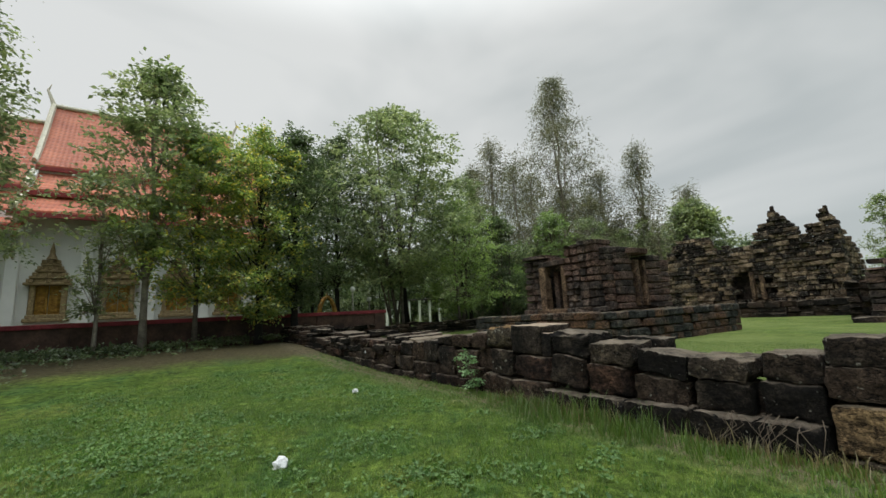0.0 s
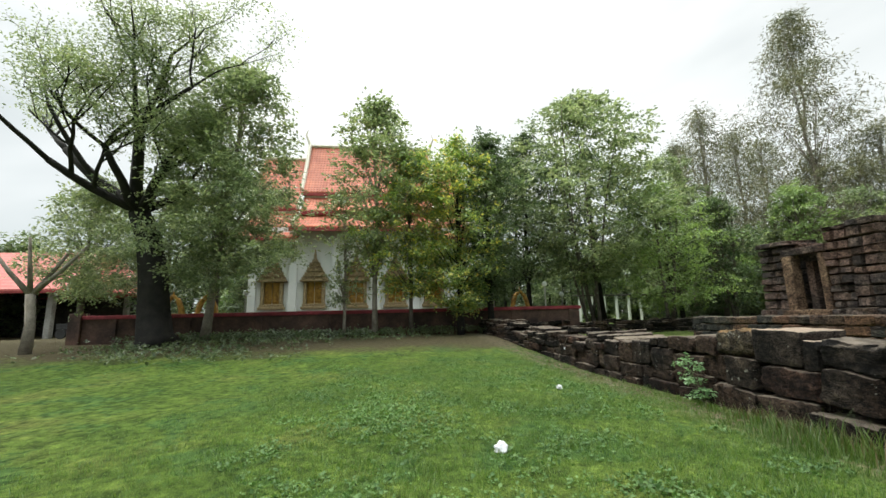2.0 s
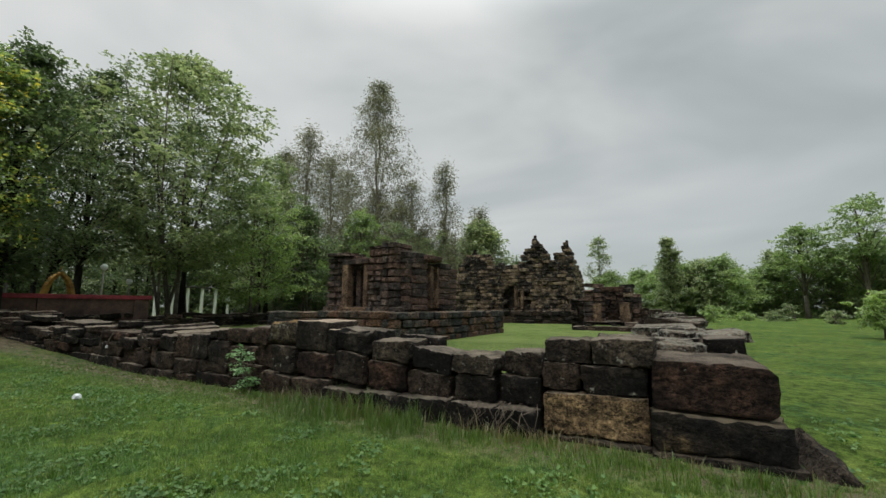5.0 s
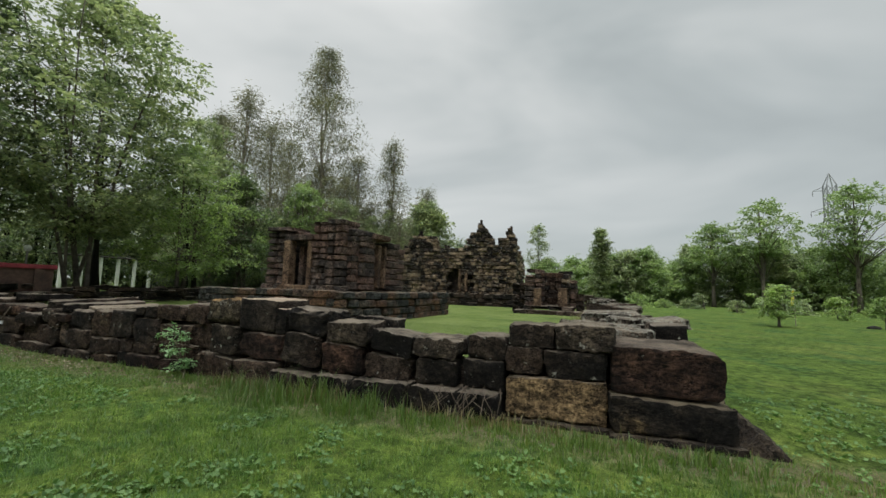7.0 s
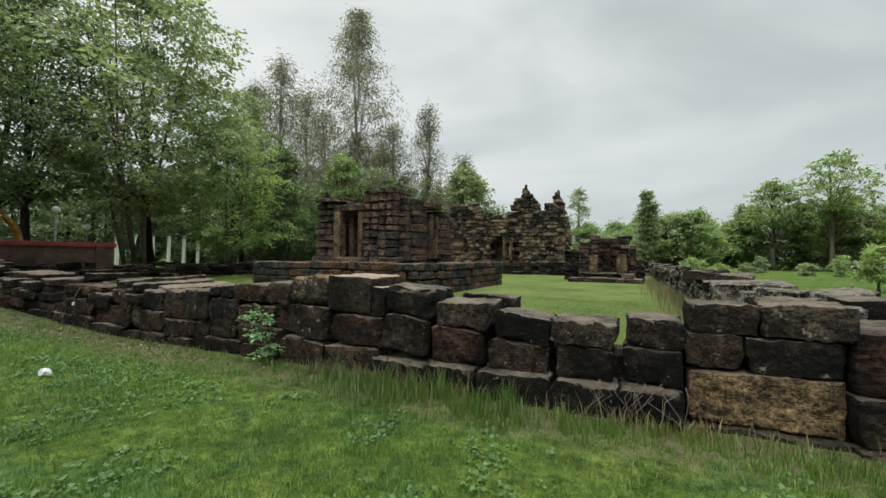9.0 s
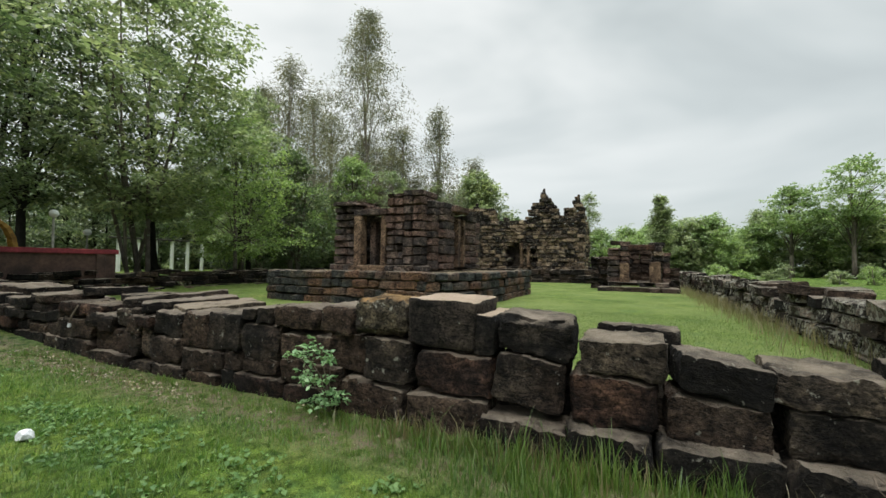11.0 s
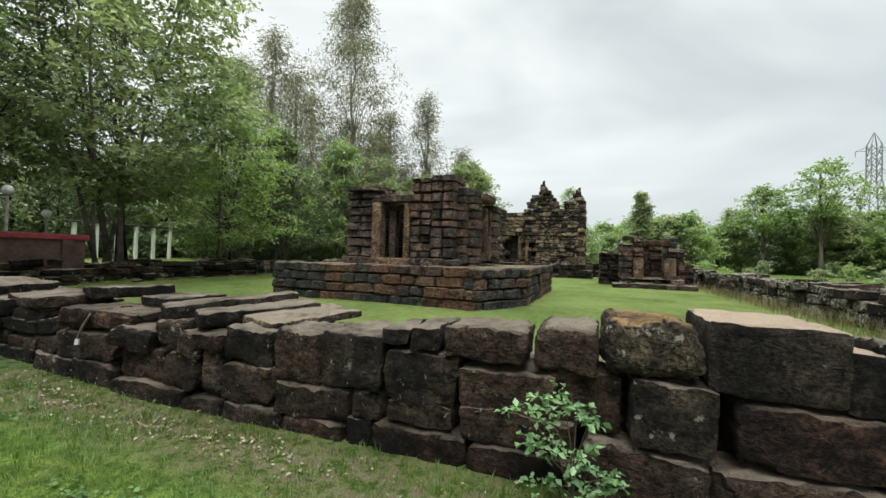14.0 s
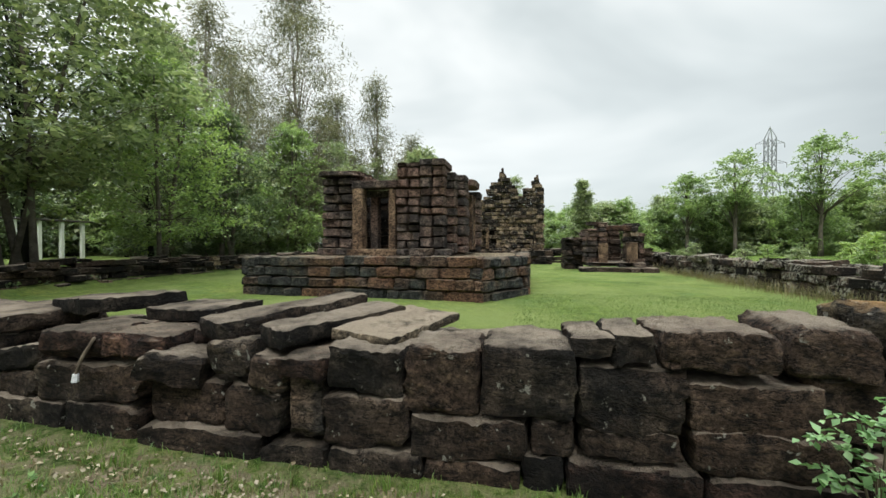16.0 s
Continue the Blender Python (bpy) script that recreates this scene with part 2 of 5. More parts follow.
M_BARK = simple_mat("grey_bark", (0.06, 0.05, 0.04), (0.17, 0.145, 0.115), 3.0, 0.9, 0.7, 0.03, "World")
M_BARK_DARK = simple_mat("black_bark", (0.008, 0.007, 0.006), (0.026, 0.022, 0.019), 3.0, 0.9, 0.8, 0.04, "World")
M_BARK_PALE = simple_mat("pale_bark", (0.17, 0.14, 0.11), (0.34, 0.30, 0.25), 3.0, 0.9, 0.5, 0.02, "World")
M_WHITE = simple_mat("white_wall_paint", (0.68, 0.70, 0.68), (0.80, 0.81, 0.79), 0.25, 0.75, 0.05, 0.01, lo=0.96, hi=1.02)
M_TRIM = simple_mat("cream_trim_paint", (0.62, 0.58, 0.46), (0.74, 0.70, 0.58), 1.5, 0.6, 0.1, 0.01)
M_GOLD = simple_mat("gold_paint", (0.20, 0.10, 0.02), (0.46, 0.26, 0.05), 6.0, 0.42, 0.3, 0.01, metal=0.35)
M_GILT = simple_mat("weathered_gilt_stucco", (0.17, 0.12, 0.055), (0.36, 0.27, 0.14), 7.0, 0.7, 0.4, 0.01)
M_REDWOOD = simple_mat("red_fascia_paint", (0.20, 0.022, 0.022), (0.33, 0.045, 0.04), 3.0, 0.6, 0.15, 0.01)
M_CAP = simple_mat("red_painted_render", (0.17, 0.018, 0.026), (0.32, 0.04, 0.055), 1.5, 0.75, 0.2, 0.01, "World")
M_BRICK = simple_mat("stained_brick_render", (0.028, 0.017, 0.013), (0.12, 0.066, 0.048), 1.1, 0.9, 0.4, 0.03, "World")
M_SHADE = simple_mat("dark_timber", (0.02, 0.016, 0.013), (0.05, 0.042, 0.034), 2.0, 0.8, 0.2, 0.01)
M_CONC = simple_mat("grey_concrete", (0.22, 0.21, 0.19), (0.38, 0.36, 0.33), 1.2, 0.85, 0.3, 0.01)
M_PAPER = simple_mat("crumpled_white_paper", (0.52, 0.53, 0.54), (0.70, 0.71, 0.72), 8.0, 0.7, 0.2, 0.01)
M_STEEL = simple_mat("galvanised_steel", (0.24, 0.25, 0.26), (0.34, 0.35, 0.36), 0.6, 0.5, 0.1, 0.01, metal=0.4)
M_BLACKIRON = simple_mat("black_iron", (0.012, 0.012, 0.012), (0.03, 0.03, 0.03), 4.0, 0.5, 0.1, 0.01)
M_FLAG = simple_mat("yellow_cloth", (0.65, 0.55, 0.04), (0.80, 0.70, 0.08), 3.0, 0.8, 0.1, 0.01)
M_GLOBE = simple_mat("white_glass", (0.75, 0.76, 0.75), (0.82, 0.83, 0.82), 3.0, 0.25, 0.0, 0.01)
M_TWIG = simple_mat("dry_twig", (0.07, 0.05, 0.035), (0.19, 0.15, 0.11), 6.0, 0.9, 0.3, 0.005, "World")


def tile_mat(name, a, b_):
    """Clay or sheet roofing with rows of tiles: courses and ribs by wave relief."""
    m, nt, b = mat(name)
    v = coords(nt)
    n1 = nd(nt, "ShaderNodeTexNoise", Scale=0.8, Detail=5.0, Roughness=0.65)
    nt.links.new(v, n1.inputs["Vector"])
    w1 = nd(nt, "ShaderNodeTexWave", Scale=1.3, Distortion=0.4)
    w1.bands_direction = "Y"
    w2 = nd(nt, "ShaderNodeTexWave", Scale=1.1, Distortion=0.3)
    w2.bands_direction = "Z"
    for w in (w1, w2):
        nt.links.new(v, w.inputs["Vector"])
    col = ramp(nt, n1.outputs[0], [(0.35, a), (0.66, b_)])
    wsum = nd(nt, "ShaderNodeMath")
    wsum.operation = "ADD"
    nt.links.new(w1.outputs["Fac"], wsum.inputs[0])
    nt.links.new(w2.outputs["Fac"], wsum.inputs[1])
    col = mixc(nt, 1.0, col, ramp(nt, wsum.outputs[0], [(0.1, (0.78, 0.76, 0.76)), (0.9, (1.08, 1.08, 1.08))]), "MULTIPLY")
    nt.links.new(col, b.inputs["Base Color"])
    b.inputs["Roughness"].default_value = 0.6
    bumped(nt, b, wsum.outputs[0], 0.5, 0.04)
    return m


M_TILE = tile_mat("orange_roof_tile", (0.34, 0.085, 0.04), (0.52, 0.16, 0.08))
M_SHEET = tile_mat("red_roof_sheet", (0.42, 0.10, 0.08), (0.55, 0.16, 0.13))


def ground_mat():
    """Mown lawn: green with yellowed and bare patches, soil under the trees in the west."""
    m, nt, b = mat("lawn")
    pos = nt.nodes.new("ShaderNodeNewGeometry").outputs["Position"]
    n1 = nd(nt, "ShaderNodeTexNoise", Scale=0.55, Detail=6.0, Roughness=0.62)
    n2 = nd(nt, "ShaderNodeTexNoise", Scale=7.0, Detail=5.0, Roughness=0.7)
    n3 = nd(nt, "ShaderNodeTexNoise", Scale=60.0, Detail=3.0, Roughness=0.7)
    for n in (n1, n2, n3):
        nt.links.new(pos, n.inputs["Vector"])
    col = ramp(nt, n1.outputs[0], [(0.30, (0.068, 0.126, 0.022)), (0.72, (0.180, 0.215, 0.055)), (0.52, (0.108, 0.178, 0.031))])
    col = mixc(nt, 1.0, col, ramp(nt, n2.outputs[0], [(0.36, (0.40, 0.44, 0.38)), (0.64, (1.48, 1.38, 1.38))]), "MULTIPLY")
    n5 = nd(nt, "ShaderNodeTexNoise", Scale=2.1, Detail=6.0, Roughness=0.68)
    nt.links.new(pos, n5.inputs["Vector"])
    col = mixc(nt, 1.0, col, ramp(nt, n5.outputs[0], [(0.34, (0.62, 0.66, 0.60)), (0.66, (1.28, 1.22, 1.25))]), "MULTIPLY")
    col = mixc(nt, 1.0, col, ramp(nt, n3.outputs[0], [(0.3, (0.5, 0.5, 0.5)), (0.7, (1.35, 1.35, 1.35))]), "MULTIPLY")
    n6 = nd(nt, "ShaderNodeTexNoise", Scale=0.85, Detail=5.0, Roughness=0.7, Distortion=0.4)
    nt.links.new(pos, n6.inputs["Vector"])
    weed = ramp(nt, n6.outputs[0], [(0.53, (0, 0, 0)), (0.60, (0.75, 0.75, 0.75))])
    col = mixc(nt, weed, col, mixc(nt, ramp(nt, n2.outputs[0], [(0.40, (0, 0, 0)), (0.62, (1, 1, 1))]), (0.022, 0.062, 0.014), (0.10, 0.19, 0.05)))
    bare = ramp(nt, n2.outputs[0], [(0.68, (0, 0, 0)), (0.78, (0.7, 0.7, 0.7))])
    col = mixc(nt, bare, col, (0.17, 0.13, 0.07))
    # trodden soil near the trees along the western wall
    sep = nt.nodes.new("ShaderNodeSeparateXYZ")
    nt.links.new(pos, sep.inputs[0])
    wob = nd(nt, "ShaderNodeMath")
    wob.operation = "MULTIPLY_ADD"
    wob.inputs[1].default_value = 5.0
    nt.links.new(n1.outputs[0], wob.inputs[0])
    nt.links.new(sep.outputs[0], wob.inputs[2])
    soil = nd(nt, "ShaderNodeMapRange")
    soil.inputs[1].default_value, soil.inputs[2].default_value = -10.2, -12.4
    nt.links.new(wob.outputs[0], soil.inputs[0])
    sk = nd(nt, "ShaderNodeMath")
    sk.operation = "MULTIPLY"
    nt.links.new(soil.outputs[0], sk.inputs[0])
    sk.inputs[1].default_value = 0.92
    inside = nd(nt, "ShaderNodeMapRange")
    inside.inputs[1].default_value, inside.inputs[2].default_value = 2.5, 1.0
    nt.links.new(sep.outputs[1], inside.inputs[0])
    sk2 = nd(nt, "ShaderNodeMath")
    sk2.operation = "MULTIPLY"
    nt.links.new(sk.outputs[0], sk2.inputs[0])
    nt.links.new(inside.outputs[0], sk2.inputs[1])
    col = mixc(nt, sk2.outputs[0], col, ramp(nt, n2.outputs[0], [(0.3, (0.045, 0.036, 0.022)), (0.7, (0.135, 0.105, 0.062))]))
    # drier, paler turf inside the enclosure
    ins = nd(nt, "ShaderNodeMapRange")
    ins.inputs[1].default_value, ins.inputs[2].default_value = 0.6, 1.4
    nt.links.new(sep.outputs[1], ins.inputs[0])
    n4 = nd(nt, "ShaderNodeTexNoise", Scale=0.35, Detail=3.0, Roughness=0.6)
    nt.links.new(pos, n4.inputs["Vector"])
    inx = nd(nt, "ShaderNodeMapRange")
    inx.inputs[1].default_value, inx.inputs[2].default_value = 2.0, 1.4
    nt.links.new(sep.outputs[0], inx.inputs[0])
    iw = nd(nt, "ShaderNodeMath")
    iw.operation = "MULTIPLY"
    nt.links.new(ins.outputs[0], iw.inputs[0])
    nt.links.new(inx.outputs[0], iw.inputs[1])
    ik = nd(nt, "ShaderNodeMath")
    ik.operation = "MULTIPLY"
    nt.links.new(iw.outputs[0], ik.inputs[0])
    nt.links.new(ramp(nt, n4.outputs[0], [(0.35, (0.15, 0.15, 0.15)), (0.62, (0.85, 0.85, 0.85))]), ik.inputs[1])
    col = mixc(nt, ik.outputs[0], col, mixc(nt, n3.outputs[0], (0.105, 0.150, 0.042), (0.25, 0.295, 0.095)))
    # bare, straw-strewn strip along the foot of the southern wall
    dy = nd(nt, "ShaderNodeMath")
    dy.operation = "MULTIPLY_ADD"
    dy.inputs[1].default_value, dy.inputs[2].default_value = 1.0, 0.42
    nt.links.new(sep.outputs[1], dy.inputs[0])
    ab = nd(nt, "ShaderNodeMath")
    ab.operation = "ABSOLUTE"
    nt.links.new(dy.outputs[0], ab.inputs[0])
    strip = nd(nt, "ShaderNodeMapRange")
    strip.inputs[1].default_value, strip.inputs[2].default_value = 0.56, 0.18
    nt.links.new(ab.outputs[0], strip.inputs[0])
    st2 = nd(nt, "ShaderNodeMath")
    st2.operation = "MULTIPLY"
    nt.links.new(strip.outputs[0], st2.inputs[0])
    nt.links.new(ramp(nt, n2.outputs[0], [(0.40, (0, 0, 0)), (0.58, (1, 1, 1))]), st2.inputs[1])
    col = mixc(nt, st2.outputs[0], col, mixc(nt, n3.outputs[0], (0.07, 0.058, 0.034), (0.25, 0.21, 0.135)))
    nt.links.new(col, b.inputs["Base Color"])
    b.inputs["Roughness"].default_value = 0.95
    b.inputs["Specular IOR Level"].default_value = 0.15
    hs = nd(nt, "ShaderNodeMath")
    hs.operation = "MULTIPLY_ADD"
    hs.inputs[1].default_value = 2.2
    nt.links.new(n2.outputs[0], hs.inputs[0])
    nt.links.new(n3.outputs[0], hs.inputs[2])
    bumped(nt, b, hs.outputs[0], 0.9, 0.05)
    return m


M_LAWN = ground_mat()


# ---- mesh helpers ----
def smooth(t):
    t = min(1.0, max(0.0, t))
    return t * t * (3 - 2 * t)


def ground_z(x, y):
    """The lawn rises gently towards the trees in the west; inside the enclosure it is nearly level."""
    rise = 0.50 * smooth((-x - 7.5) / 12.0)
    inside = smooth((y - 0.2) / 0.8) * smooth((x + 20.4) / 0.6)
    lump = 0.03 * noise.noise((x * 0.35, y * 0.35, 0.0)) + 0.05 * noise.noise((x * 0.06, y * 0.06, 3.0))
    return rise * (1 - inside) + 0.1 * inside + lump * (0.4 if abs(y) < 3 and x > -9 else 1.0)


def empty(name, x=0, y=0, z=0):
    e = new(name)
    e.empty_display_size = 0.2
    e.location = (x, y, z)
    return e


def part(name, bm, material, parent=None, label="", smooth_shade=False):
    """One mesh object from a bmesh, under a thing or a part."""
    me = bpy.data.meshes.new(name)
    bm.normal_update()
    bm.to_mesh(me)
    bm.free()
    return mesh_part(name, me, material, parent, label, smooth_shade)


def mesh_part(name, me, material, parent=None, label="", smooth_shade=False, m=None):
    if material and not me.materials:
        me.materials.append(material)
    if smooth_shade:
        me.polygons.foreach_set("use_smooth", [True] * len(me.polygons))
    ob = new(name, me)
    if parent:
        ob.parent = parent
        ob.matrix_parent_inverse = world_of(parent).inverted()
    if m is not None:
        ob.matrix_basis = m
    if label:
        tagged(ob, label)
    return ob


def world_of(ob):
    m = ob.matrix_basis.copy()
    while ob.parent:
        m = ob.matrix_parent_inverse @ m
        ob = ob.parent
        m = ob.matrix_basis @ m
    return m


def raw_mesh(name, verts, faces):
    me = bpy.data.meshes.new(name)
    me.from_pydata(verts, [], faces)
    me.update()
    return me


def box(bm, x0, x1, y0, y1, z0, z1, bevel=0.0, seg=1):
    r = bmesh.ops.create_cube(bm, size=1.0)
    vs = r["verts"]
    for v in vs:
        v.co = Vector(((x0 + x1) / 2 + v.co.x * (x1 - x0), (y0 + y1) / 2 + v.co.y * (y1 - y0), (z0 + z1) / 2 + v.co.z * (z1 - z0)))
    if bevel:
        es = list({e for v in vs for e in v.link_edges})
        bmesh.ops.bevel(bm, geom=es, offset=bevel, segments=seg, affect="EDGES", profile=0.6)
    return vs


def tube(bm, pts, radii, sides=7):
    """A tapered tube through points."""
    rings = []
    n = len(pts)
    for i, p in enumerate(pts):
        p = Vector(p)
        d = (Vector(pts[min(i + 1, n - 1)]) - Vector(pts[max(i - 1, 0)])).normalized()
        a = d.orthogonal().normalized()
        if i and rings:
            pa = rings[-1][1]
            a = (pa - d * pa.dot(d)).normalized() if (pa - d * pa.dot(d)).length > 1e-4 else a
        c = d.cross(a)
        ring = [bm.verts.new(p + (a * math.cos(k * 2 * math.pi / sides) + c * math.sin(k * 2 * math.pi / sides)) * radii[i]) for k in range(sides)]
        rings.append((ring, a))
    for (r0, _), (r1, _) in zip(rings, rings[1:]):
        for k in range(sides):
            bm.faces.new((r0[k], r0[(k + 1) % sides], r1[(k + 1) % sides], r1[k]))
    bm.faces.new(list(reversed(rings[0][0])))
    bm.faces.new(rings[-1][0])


# ---- stones ----
def hero_stone(L, D, H, seed, wear=0.03, step=0.036, soft=1.0):
    """A worn block, origin at the middle of its base: chipped, rounded edges and an uneven face."""
    rng = random.Random(seed)
    n = [max(4, min(17, round(s / step))) for s in (L, D, H)]
    bm = bmesh.new()
    grid = {}

    def vert(i, j, k):
        if (i, j, k) not in grid:
            p = Vector((i / n[0] - 0.5, j / n[1] - 0.5, k / n[2] - 0.5))
            grid[i, j, k] = bm.verts.new((p.x * L, p.y * D, p.z * H))
        return grid[i, j, k]

    for a, b, c in ((0, 1, 2), (1, 2, 0), (2, 0, 1)):
        for u in range(n[a]):
            for v in range(n[b]):
                for w in (0, n[c]):
                    q = []
                    for du, dv in ((0, 0), (1, 0), (1, 1), (0, 1)):
                        ijk = [0, 0, 0]
                        ijk[a], ijk[b], ijk[c] = u + du, v + dv, w
                        q.append(vert(*ijk))
                    bm.faces.new(q if w else list(reversed(q)))
    r = min(0.026, 0.16 * min(L, D, H)) * rng.uniform(0.6, 1.3) * soft
    half = Vector((L / 2, D / 2, H / 2))
    off = Vector((rng.uniform(0, 90), rng.uniform(0, 90), rng.uniform(0, 90)))
    sl = [rng.uniform(-0.03, 0.03) for _ in range(4)]
    # broken corners and edges: planes that cut the block
    cuts = []
    for _ in range(rng.randint(3, 6)):
        nrm = Vector([rng.choice((-1, 0, 1)) * rng.uniform(0.5, 1.0) for _ in range(3)])
        if sum(1 for q in nrm if q) < 2:
            continue
        nrm.normalize()
        reach = sum(abs(a * h) for a, h in zip(nrm, half))
        cuts.append((nrm, reach - rng.uniform(0.01, 0.06) * min(1.0, 3.2 * min(L, H))))
    for v in bm.verts:
        c = Vector([max(-h + r, min(h - r, x)) for x, h in zip(v.co, half)])
        d = v.co - c
        if d.length > 1e-6:
            v.co = c + d.normalized() * min(d.length, r)
        for nrm, lim in cuts:
            over = v.co.dot(nrm) - lim
            if over > 0:
                v.co -= nrm * over
        nn = noise.noise_vector(v.co * 2.6 + off) * wear * 0.85 + noise.noise_vector(v.co * 8.0 + off) * wear * 0.6 + noise.noise_vector(v.co * 19.0 + off) * wear * 0.6
        ed = sum(1 for x, h in zip(v.co, half) if abs(x) > h - r * 1.2)
        v.co += nn * (1.15 if ed >= 2 else 0.75)
        v.co.z += sl[0] * v.co.x * (v.co.z / H + 0.5) + sl[1] * v.co.y
        v.co.x += sl[2] * v.co.z
        v.co.z += H / 2
    bmesh.ops.recalc_face_normals(bm, faces=bm.faces)
    me = bpy.data.meshes.new("stone_block")
    bm.to_mesh(me)
    bm.free()
    me.polygons.foreach_set("use_smooth", [True] * len(me.polygons))
    me.set_sharp_from_angle(angle=radians(32))
    return me


def unit_stones(count, material, rough=0.05, bevel=0.09):
    """A few unit blocks (1 x 1 x 1, origin at the centre) with rounded, uneven edges, shared by many pieces."""
    out = []
    for s in range(count):
        rng = random.Random(100 + s)
        bm = bmesh.new()
        box(bm, -0.5, 0.5, -0.5, 0.5, -0.5, 0.5, bevel * rng.uniform(0.8, 1.4))
        for v in bm.verts:
            v.co += Vector((rng.uniform(-1, 1), rng.uniform(-1, 1), rng.uniform(-1, 1))) * rough
        me = bpy.data.meshes.new("stone_block")
        bm.to_mesh(me)
        bm.free()
        me.materials.append(material)
        out.append(me)
    return out


U_PLAT = unit_stones(10, M_PLAT, 0.05, 0.12)
U_SHRINE = unit_stones(10, M_SHRINE, 0.04, 0.13)
U_RUIN = unit_stones(8, M_RUIN, 0.06, 0.1)
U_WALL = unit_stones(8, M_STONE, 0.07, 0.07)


def place_stone(meshes, parent, rng, cx, cy, cz, sx, sy, sz, rz=0.0, tilt=1.0):
    me = rng.choice(meshes)
    ob = bpy.data.objects.new("stone_block", me)
    scene.collection.objects.link(ob)
    ob.parent = parent
    m = pose(cx, cy, cz, rng.uniform(-tilt, tilt), rng.uniform(-tilt, tilt), rz + rng.uniform(-tilt, tilt))
    ob.matrix_parent_inverse = parent.matrix_basis.inverted()
    ob.matrix_basis = m @ Matrix.Diagonal((sx, sy, sz, 1))
    return ob


def stone_face(meshes, parent, rng, p0, p1, z0, top, depth, lens, hts, gap=0.012, hole=None, jit=0.02, tilt=1.2):
    """Courses of stones along the plan line p0-p1 (outer face), from z0 up to top(s); hole(s, z) leaves openings."""
    p0, p1 = Vector((*p0, 0)), Vector((*p1, 0))
    d = (p1 - p0)
    length = d.length
    d.normalize()
    inward = Vector((-d.y, d.x, 0))
    rz = math.degrees(math.atan2(d.y, d.x))
    z = z0
    made = 0
    while True:
        h = rng.uniform(*hts)
        s = -rng.uniform(0, lens[0] * 0.6)
        any_ = False
        while s < length - 0.05:
            ln = rng.uniform(*lens)
            a, b = max(0, s), min(length, s + ln)
            if length - b < lens[0] * 0.4:
                b = length
            mid = (a + b) / 2
            if b - a > 0.08 and z + h * 0.6 < top(mid) and not (hole and hole(mid, z + h / 2)):
                any_ = True
                hh = h * rng.uniform(0.94, 1.0)
                dp = depth * rng.uniform(0.85, 1.1)
                c = p0 + d * mid + inward * (dp / 2 + rng.uniform(-jit, jit))
                place_stone(meshes, parent, rng, c.x, c.y, z + hh / 2, (b - a) - gap, dp, hh - gap * 0.6, rz, tilt)
                made += 1
            s += ln
            if b >= length:
                break
        z += h
        if not any_ or z > z0 + 12:
            break
    return made


def pier(meshes, parent, rng, x0, x1, y0, y1, z0, z1, nx=1, hts=(0.22, 0.35)):
    """A stack of full blocks on a rectangular footprint."""
    z = z0
    while z < z1 - 0.1:
        h = min(rng.uniform(*hts), z1 - z)
        w = (x1 - x0) / nx
        cut = [x0] + [x0 + w * (i + 1) + rng.uniform(-0.22, 0.22) * w for i in range(nx - 1)] + [x1]
        for a, b in zip(cut, cut[1:]):
            g = rng.uniform(-0.012, 0.02)
            place_stone(meshes, parent, rng, (a + b) / 2, (y0 + y1) / 2 + rng.uniform(-0.02, 0.02), z + h / 2,
                        b - a + g, (y1 - y0) + g, h + 0.004, 0, 0.6)
        z += h


# ---- ground ----
def build_ground():
    xs = [-900, -300, -120] + [-70 + 2 * i for i in range(16)] + [-38 + 0.8 * i for i in range(25)] + [-18 + 0.4 * i for i in range(61)] + [7 + 1.5 * i for i in range(36)] + [70, 120, 300, 900]
    ys = [-900, -300, -80, -45, -35] + [-30 + 1.0 * i for i in range(22)] + [-8 + 0.4 * i for i in range(80)] + [25 + 2.0 * i for i in range(30)] + [90, 130, 300, 900]
    vs, fs = [], []
    for y in ys:
        for x in xs:
            vs.append((x, y, ground_z(x, y)))
    w = len(xs)
    for j in range(len(ys) - 1):
        for i in range(w - 1):
            fs.append((j * w + i, j * w + i + 1, (j + 1) * w + i + 1, (j + 1) * w + i))
    ob = mesh_part("ground", raw_mesh("ground", vs, fs), M_LAWN, None, "", True)
    tagged(ob, "mown green lawn with yellowed patches and bare soil", "lawn", "", "structure")


build_ground()


# ---- the long southern wall of loose blocks ----
wall_s = tagged(empty("wall_south", -8, 0.4, 0), "low ruined enclosure wall of blackened sandstone blocks", "wall", "", "structure")
hrng = random.Random(7)


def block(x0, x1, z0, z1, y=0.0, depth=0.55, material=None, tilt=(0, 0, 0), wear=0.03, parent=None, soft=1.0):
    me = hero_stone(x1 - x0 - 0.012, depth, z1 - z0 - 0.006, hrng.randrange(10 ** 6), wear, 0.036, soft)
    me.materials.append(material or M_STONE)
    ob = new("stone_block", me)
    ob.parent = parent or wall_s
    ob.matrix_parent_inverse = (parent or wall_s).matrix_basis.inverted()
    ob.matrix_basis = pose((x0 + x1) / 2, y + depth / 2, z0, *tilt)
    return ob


def row(z0, z1, joints, y=0.0, depth=0.55, material=None, jz=0.02):
    for a, b in zip(joints, joints[1:]):
        block(a, b, z0 + hrng.uniform(-jz, jz) * 0.4, z1 + hrng.uniform(-jz, jz), y + hrng.uniform(-0.035, 0.035), depth, material)


